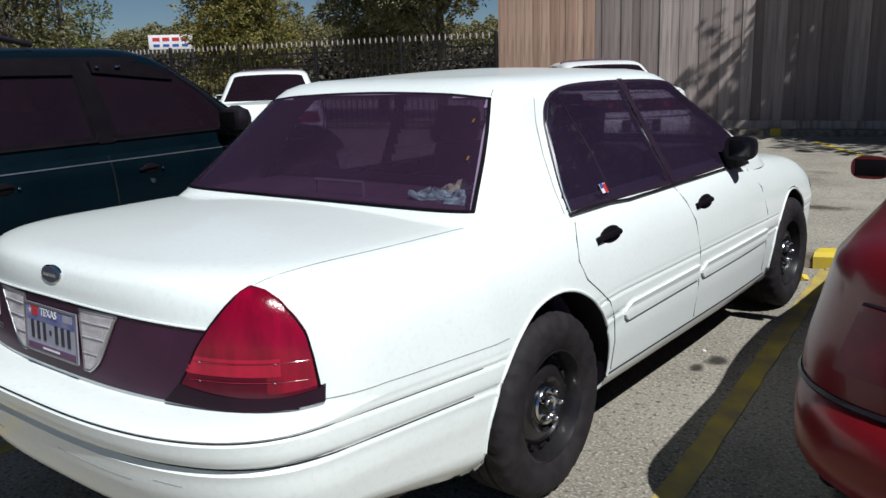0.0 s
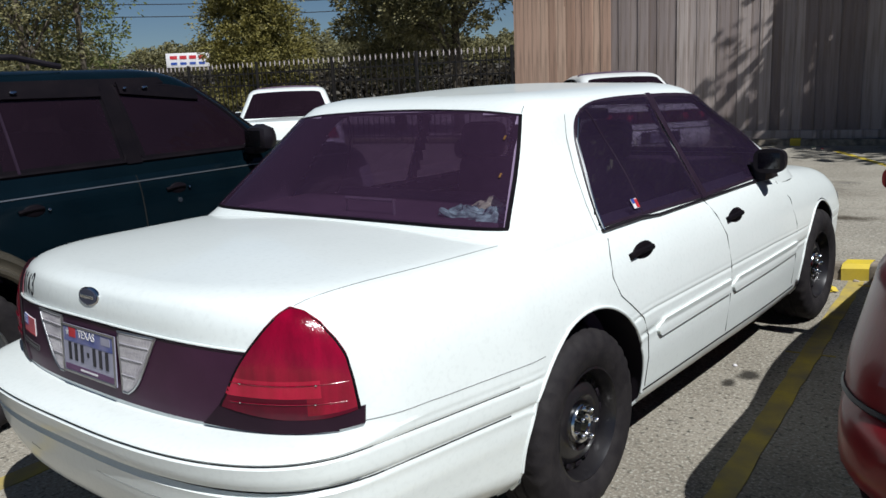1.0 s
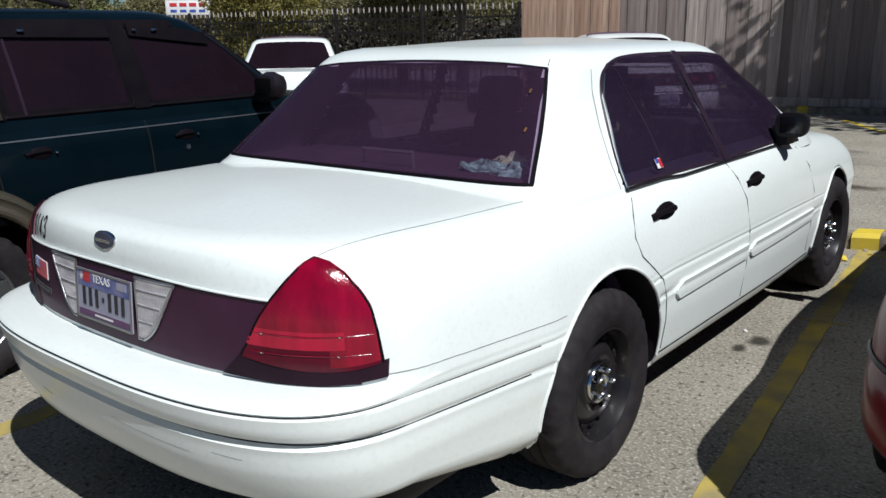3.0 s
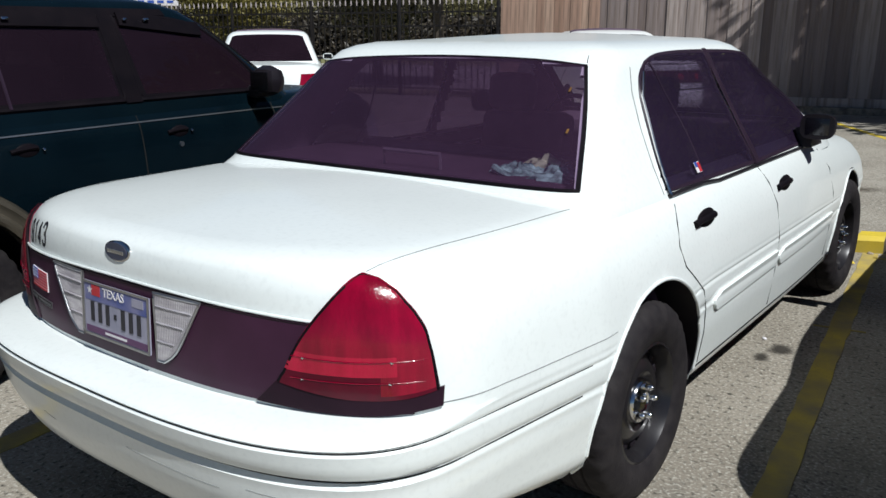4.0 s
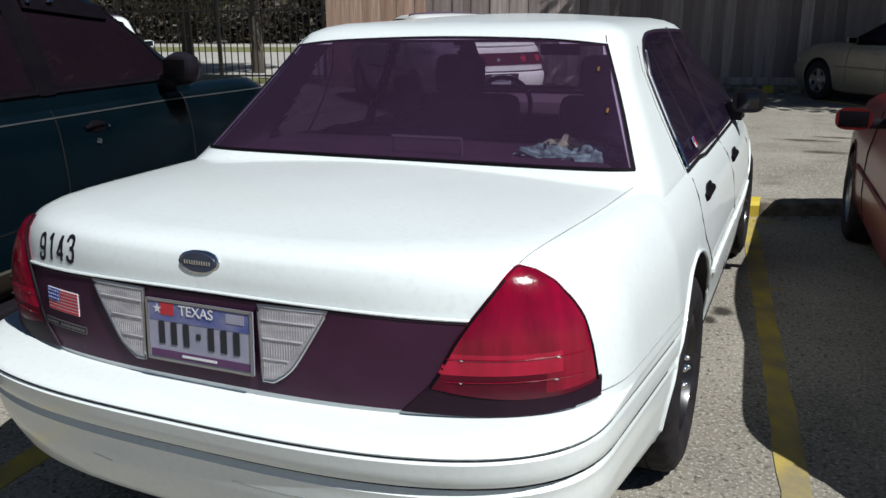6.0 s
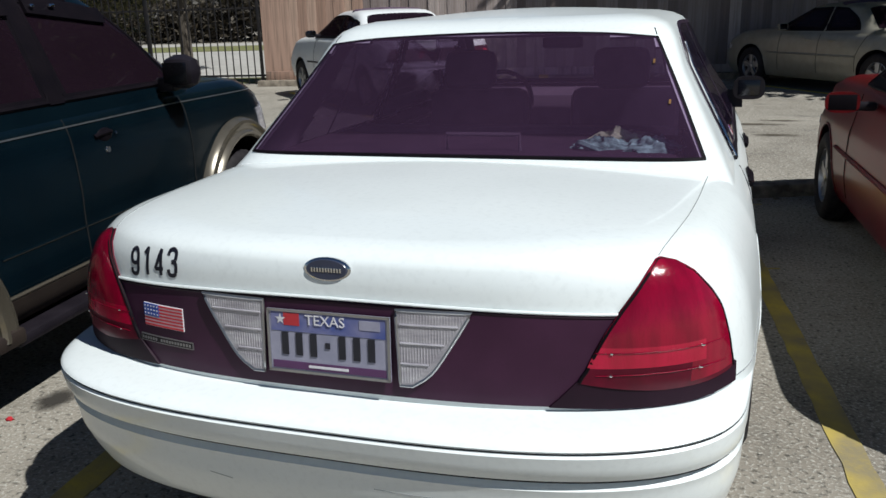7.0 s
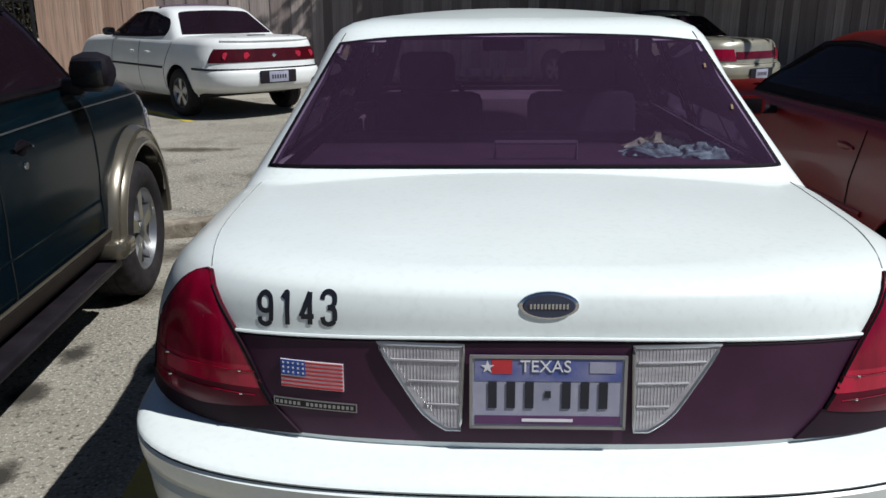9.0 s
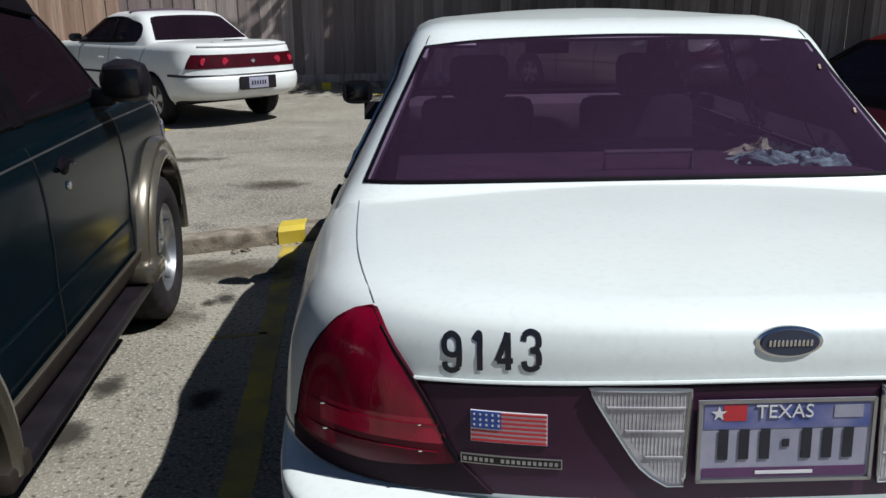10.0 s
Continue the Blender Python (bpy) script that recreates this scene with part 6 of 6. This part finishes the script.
def tree(name, at, high, spread, n_leaf, leaf_mat, label, seed, trunk_r=0.18, low=0.35, size=0.16, shape="round", group="", lean=(0, 0)):
    """A tapered trunk with limbs and a crown of many small leaf sprays."""
    random.seed(seed)
    t = thing(name, label, "tree", group, at)
    b = None
    top = Vector((lean[0], lean[1], high * 0.75))
    trunk = [Vector((0.12 * noise.noise((seed, i, 0)), 0.12 * noise.noise((seed, i, 4)), 0)) + top * (i / 6) for i in range(7)]
    b = tube(trunk, [trunk_r * (1 - 0.12 * i) for i in range(7)], 8)
    tips = []
    for k in range(11):
        s = trunk[2 + k % 5]
        a = k * 2.4 + seed
        reach = spread * random.uniform(0.5, 0.85)
        e = s + Vector((math.cos(a) * reach, math.sin(a) * reach, random.uniform(0.1, 0.32) * high))
        m = s.lerp(e, 0.5) + Vector((0, 0, 0.08 * high))
        b = tube([s, m, e], [trunk_r * 0.4, trunk_r * 0.22, 0.015], 6, bm=b)
        tips += [m, e]
    part("trunk", b, BARK, t)
    centre = Vector((lean[0], lean[1], high * (low + 1) / 2))
    rz = high * (1 - low) / 2
    clumps = []
    for k in range(110):
        while True:
            v = Vector((random.uniform(-1, 1), random.uniform(-1, 1), random.uniform(-1, 1)))
            if 0.15 < v.length < 1:
                break
        if shape == "cone":
            v.x *= 1 - 0.55 * (v.z + 1) / 2
            v.y *= 1 - 0.55 * (v.z + 1) / 2
        clumps.append((centre + Vector((v.x * spread, v.y * spread, v.z * rz)), random.uniform(0.14, 0.32) * spread))
    clumps += [(p, 0.2 * spread) for p in tips]
    g = np.random.default_rng(seed)
    cc = np.array([tuple(c) for c, r in clumps])
    cr = np.array([r for c, r in clumps])
    pick = np.arange(n_leaf) % len(clumps)
    d = g.normal(size=(n_leaf, 3))
    d /= np.linalg.norm(d, axis=1)[:, None]
    d *= (cr[pick] * g.uniform(0.35, 1.0, n_leaf) ** 0.5)[:, None]
    d[::9] *= 1.9
    me = leaf_mesh("crown", cc[pick] + d * (1, 1, 0.75), size * g.uniform(0.5, 1.2, n_leaf), leaf_mat, seed)
    o = new("crown", me)
    o.parent = t
    return t


# trees over and behind the fences
tree("shade_tree", (6.0, 18.6, FAR), 8.6, 5.4, 120000, LEAF_A, "large leafy tree leaning over the wooden fence", 5, 0.28, 0.32, 0.15, lean=(-1.0, -1.4))
tree("shade_tree", (13.5, 19.4, FAR), 8.2, 4.8, 100000, LEAF_A, "large leafy tree leaning over the wooden fence", 9, 0.26, 0.36, 0.16, lean=(-1.0, -1.2))
tree("clipped_tree", (-20.8, 18.0, 0), 6.0, 2.2, 70000, LEAF_B, "dense rounded yellow-green tree behind the iron fence", 11, 0.2, 0.03, 0.06, "cone")
tree("leafy_tree", (-14.6, 18.2, 0), 6.6, 2.0, 34000, LEAF_C, "tall leafy tree behind the iron fence", 14, 0.18, 0.16, 0.07, group="street trees")
tree("leafy_tree", (-11.6, 17.2, 0), 7.4, 2.2, 36000, LEAF_C, "tall leafy tree behind the iron fence", 17, 0.16, 0.34, 0.07, group="street trees")
tree("bare_tree", (-24.8, 12.0, 0), 9.5, 2.6, 16000, LEAF_C, "thin tree with sparse spring leaves", 21, 0.2, 0.12, 0.08, group="street trees")
tree("bare_tree", (-27.5, 14.6, 0), 9.0, 2.8, 16000, LEAF_A, "thin tree with sparse spring leaves", 23, 0.18, 0.08, 0.085, group="street trees")
tree("bare_tree", (-30.0, 11.0, 0), 11.0, 3.6, 22000, LEAF_C, "thin tree with sparse spring leaves", 29, 0.22, 0.08, 0.09, group="street trees")

# far woods
rng = np.random.default_rng(31)


n_w = 300000
ang = rng.uniform(radians(112), radians(166), n_w)
rad = rng.uniform(84, 110, n_w)
ridge = np.interp(ang, np.linspace(radians(112), radians(166), 400), [5.9 + 1.3 * noise.noise((a * 9, 0, 0)) + 1.1 * noise.noise((a * 31, 2, 0)) + 0.7 * noise.noise((a * 90, 4, 0)) for a in np.linspace(radians(112), radians(166), 400)])
up = rng.uniform(0, 1, n_w) ** 0.8 * np.maximum(2.0, ridge)
me = leaf_mesh("far_woods", np.stack([np.cos(ang) * rad, np.sin(ang) * rad, up], axis=1), rng.uniform(0.08, 0.24, n_w), LEAF_C, 32)
tagged(new("far_woods", me), "hazy line of distant trees", "trees", kind="stuff")


# understory on the far side of the street, tree shade in its leaf colour
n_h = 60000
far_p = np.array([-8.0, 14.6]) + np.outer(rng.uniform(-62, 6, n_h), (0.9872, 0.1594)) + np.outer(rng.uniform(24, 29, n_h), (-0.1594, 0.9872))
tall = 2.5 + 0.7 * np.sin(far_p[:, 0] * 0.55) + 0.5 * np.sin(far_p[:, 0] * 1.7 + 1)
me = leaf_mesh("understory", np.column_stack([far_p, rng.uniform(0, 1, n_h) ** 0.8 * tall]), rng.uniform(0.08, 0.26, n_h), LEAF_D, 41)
tagged(new("understory", me), "understory of the street trees, leaves coloured dark for shade", "shrubs", kind="stuff")


# ---- street beyond the iron fence ----
def slab(name, p0, p1, width, mat, z, label, cat):
    a, c = Vector(p0), Vector(p1)
    d = (c - a).normalized()
    s = Vector((-d.y, d.x)) * width / 2
    b = prism([tuple(a + s), tuple(a - s), tuple(c - s), tuple(c + s)], "z", z - 0.05, z)
    return tagged(part(name, b, mat, None, label), "", cat, kind="structure")


n_ = Vector((-F_DIR.y, F_DIR.x))
base = lambda s, d: tuple(F0 + F_DIR * s + n_ * d)
slab("verge", base(-60, 0.9), base(30, 0.9), 1.3, GRASS, FAR + 0.02, "strip of dry grass behind the fences", "grass")
slab("street", base(-60, 8.2), base(30, 8.2), 13.0, ROAD, FAR + 0.015, "pale concrete street", "road")
slab("verge", base(-60, 17.2), base(30, 17.2), 4.5, GRASS, FAR + 0.02, "strip of grass across the street", "grass")
slab("pavement", base(-60, 21.2), base(30, 21.2), 3.0, ROAD, FAR + 0.018, "pale concrete pavement across the street", "pavement")

# sign and poles
s = thing("roadside_sign", "white roadside sign board on two posts", "sign", "", (-34.4, 24.85, 0), 55)
part("board", box(2.1, 0.12, 0.70, (0, 0, 3.02), 0.03), FLAG_WHITE, s)
part("post", box(0.12, 0.12, 2.9, (-1.0, 0.05, 1.45), 0.01), IRON, s)
part("post", box(0.12, 0.12, 2.9, (1.0, 0.05, 1.45), 0.01), IRON, s)
for k in range(4):
    part("letter_bar", box(0.34, 0.02, 0.16, (-0.68 + 0.46 * k, -0.07, 3.16), 0), FLAG_RED, s)
    part("letter_bar", box(0.30, 0.02, 0.12, (-0.68 + 0.45 * k, -0.07, 2.86), 0), FLAG_BLUE, s)
for x, y in ((-23.95, 13.5),):
    p = thing("utility_pole", "tall wooden utility pole with a cross-arm", "pole", "utility poles", (x, y, 0))
    part("shaft", lathe([(0.10, 0), (0.095, 4), (0.08, 11), (0, 11)], 12, "z"), BARK, p)
    part("cross_arm", box(2.0, 0.1, 0.12, (0, 0, 10.4), 0.01, rot=Matrix.Rotation(0.6, 4, "Z")), BARK, p)
for k, (z, o) in enumerate(((5.4, 0.0), (6.2, 0.6), (4.9, 0.3), (7.4, -0.2))):
    a_, c_ = Vector((-23.5 - 20, 14.1 - 14 + o, z + 1.2)), Vector((-26.1 + 8, 27.0 + 12 + o, z + 0.6))
    pts = [a_.lerp(c_, i / 24) - Vector((0, 0, 1.1 * math.sin(math.pi * i / 24))) for i in range(25)]
    tagged(part("power_line", tube(pts, 0.018, 4), IRON, None, "black overhead wire between poles"), "", "cable")


# ---- the fences, board by board and bar by bar ----
def iron_fence():
    f = thing("iron_fence", "black iron picket fence with pale spear tips", "fence", "", (F0.x - 0.1, F0.y, FAR), F_TURN + 180)
    bar = bmesh.new()
    bar = box(0.02, 0.02, 2.02, (0, 0, 1.01), 0.0)
    me_ob = part("picket", bar, IRON, f)
    tip = lathe([(0.0, 2.15), (0.022, 2.075), (0.010, 2.03), (0.014, 2.01)], 6, "z")
    tip_ob = part("spear_tip", tip, TIP, f)
    random.seed(3)
    for k in range(1, 145):
        for src in (me_ob, tip_ob):
            o = src.copy()
            scene.collection.objects.link(o)
            o.location = (k * 0.155, 0, 0)
            o.rotation_euler.z = random.uniform(-0.1, 0.1)
    rest = None
    for k in range(145, 290):
        rest = box(0.02, 0.02, 2.02, (k * 0.155, 0, 1.01), 0, rest)
    tagged(part("far_pickets", rest, IRON, f), kind="stuff")
    for z in (0.18, 1.55, 1.85):
        part("rail", box(45.0, 0.03, 0.04, (22.4, -0.025, z), 0.004), IRON, f)
    for k in range(19):
        part("post", box(0.06, 0.06, 2.15, (k * 2.43, 0, 1.075), 0.006), IRON, f)


iron_fence()


def wooden_fence():
    f = thing("wooden_fence", "tall weathered grey-brown board fence", "fence", "", (F0.x, F0.y, FAR), F_TURN)
    random.seed(8)
    kinds = []
    for k in range(7):
        w = 0.196 + 0.004 * k
        h = F_HIGH + random.uniform(-0.03, 0.03)
        b = bmesh.new()
        rows = []
        for z in (0.03, 0.03 + h * 0.33, 0.03 + h * 0.66, h):
            j = random.uniform(-0.003, 0.003)
            rows.append([b.verts.new((x, y + j, z)) for x, y in ((-w / 2, 0.018), (-w / 2, -0.001), (w / 2, -0.001), (w / 2, 0.018))])
        grid_faces(b, rows, True)
        bmesh.ops.recalc_face_normals(b, faces=b.faces)
        o = part("board", b, WOOD, f, sharp=20)
        kinds.append(o.data)
        o.location = (0.072 + 0.195 * k, 0, 0)
    length = (F1 - F0).length
    n = int(length / 0.195)
    pale = []
    for me in kinds:
        q = me.copy()
        q.materials.clear()
        q.materials.append(WOOD_NEW)
        pale.append(q)
    for o in f.children:
        o.data = pale[kinds.index(o.data)]
    for k in range(7, n):
        o = new("board", (pale if k < 11 else kinds)[random.randrange(7)])
        o.parent = f
        o.location = (0.072 + 0.195 * k + random.uniform(-0.003, 0.003), (0.012 if k % 2 else -0.008) + random.uniform(-0.004, 0.004), random.uniform(-0.02, 0.02))
        o.rotation_euler = (0, random.uniform(-0.0015, 0.0015), 0)
    for z in (0.5, 1.8, 3.2):
        part("rail", box(length, 0.05, 0.09, (length / 2, 0.05, z), 0.006), WOOD, f)
    for k in range(10):
        part("post", box(0.09, 0.09, F_HIGH, (0.05 + k * 2.4, 0.12, F_HIGH / 2), 0.006), WOOD, f)
    part("foot_board", box(2.5, 0.03, 0.24, (1.25, -0.03, 0.14), 0.006), WOOD_NEW, f)
    part("foot_board", box(length - 2.5, 0.03, 0.22, (length / 2 + 1.25, -0.03, 0.13), 0.006), WOOD, f)


wooden_fence()
# kerb before the fence
kb = bmesh.new()
rows = []
for s_ in steps(0.0, 23.0, 0.5):
    q = [F0 + F_DIR * s_ + F_OUT * d for d in (0.62, 0.60, 0.45, 0.44)]
    rows.append([kb.verts.new((p.x, p.y, z)) for p, z in zip(q, (FAR - 0.02, FAR + 0.11, FAR + 0.12, FAR - 0.02))])
grid_faces(kb, rows)
bmesh.ops.recalc_face_normals(kb, faces=kb.faces)
tagged(part("kerb", kb, KERB, None, "concrete kerb along the foot of the fence"), "", "kerb", kind="structure")
for s_ in (5.79, 8.79, 11.79):
    p = F0 + F_DIR * s_ + F_OUT * 0.535
    tagged(part("kerb_paint", box(0.18, 0.20, 0.15, (p.x, p.y, FAR + 0.055), 0.01, rot=Matrix.Rotation(radians(F_TURN), 4, "Z")), YELLOW, None, "yellow paint on the fence kerb"), "", "road marking", kind="structure")
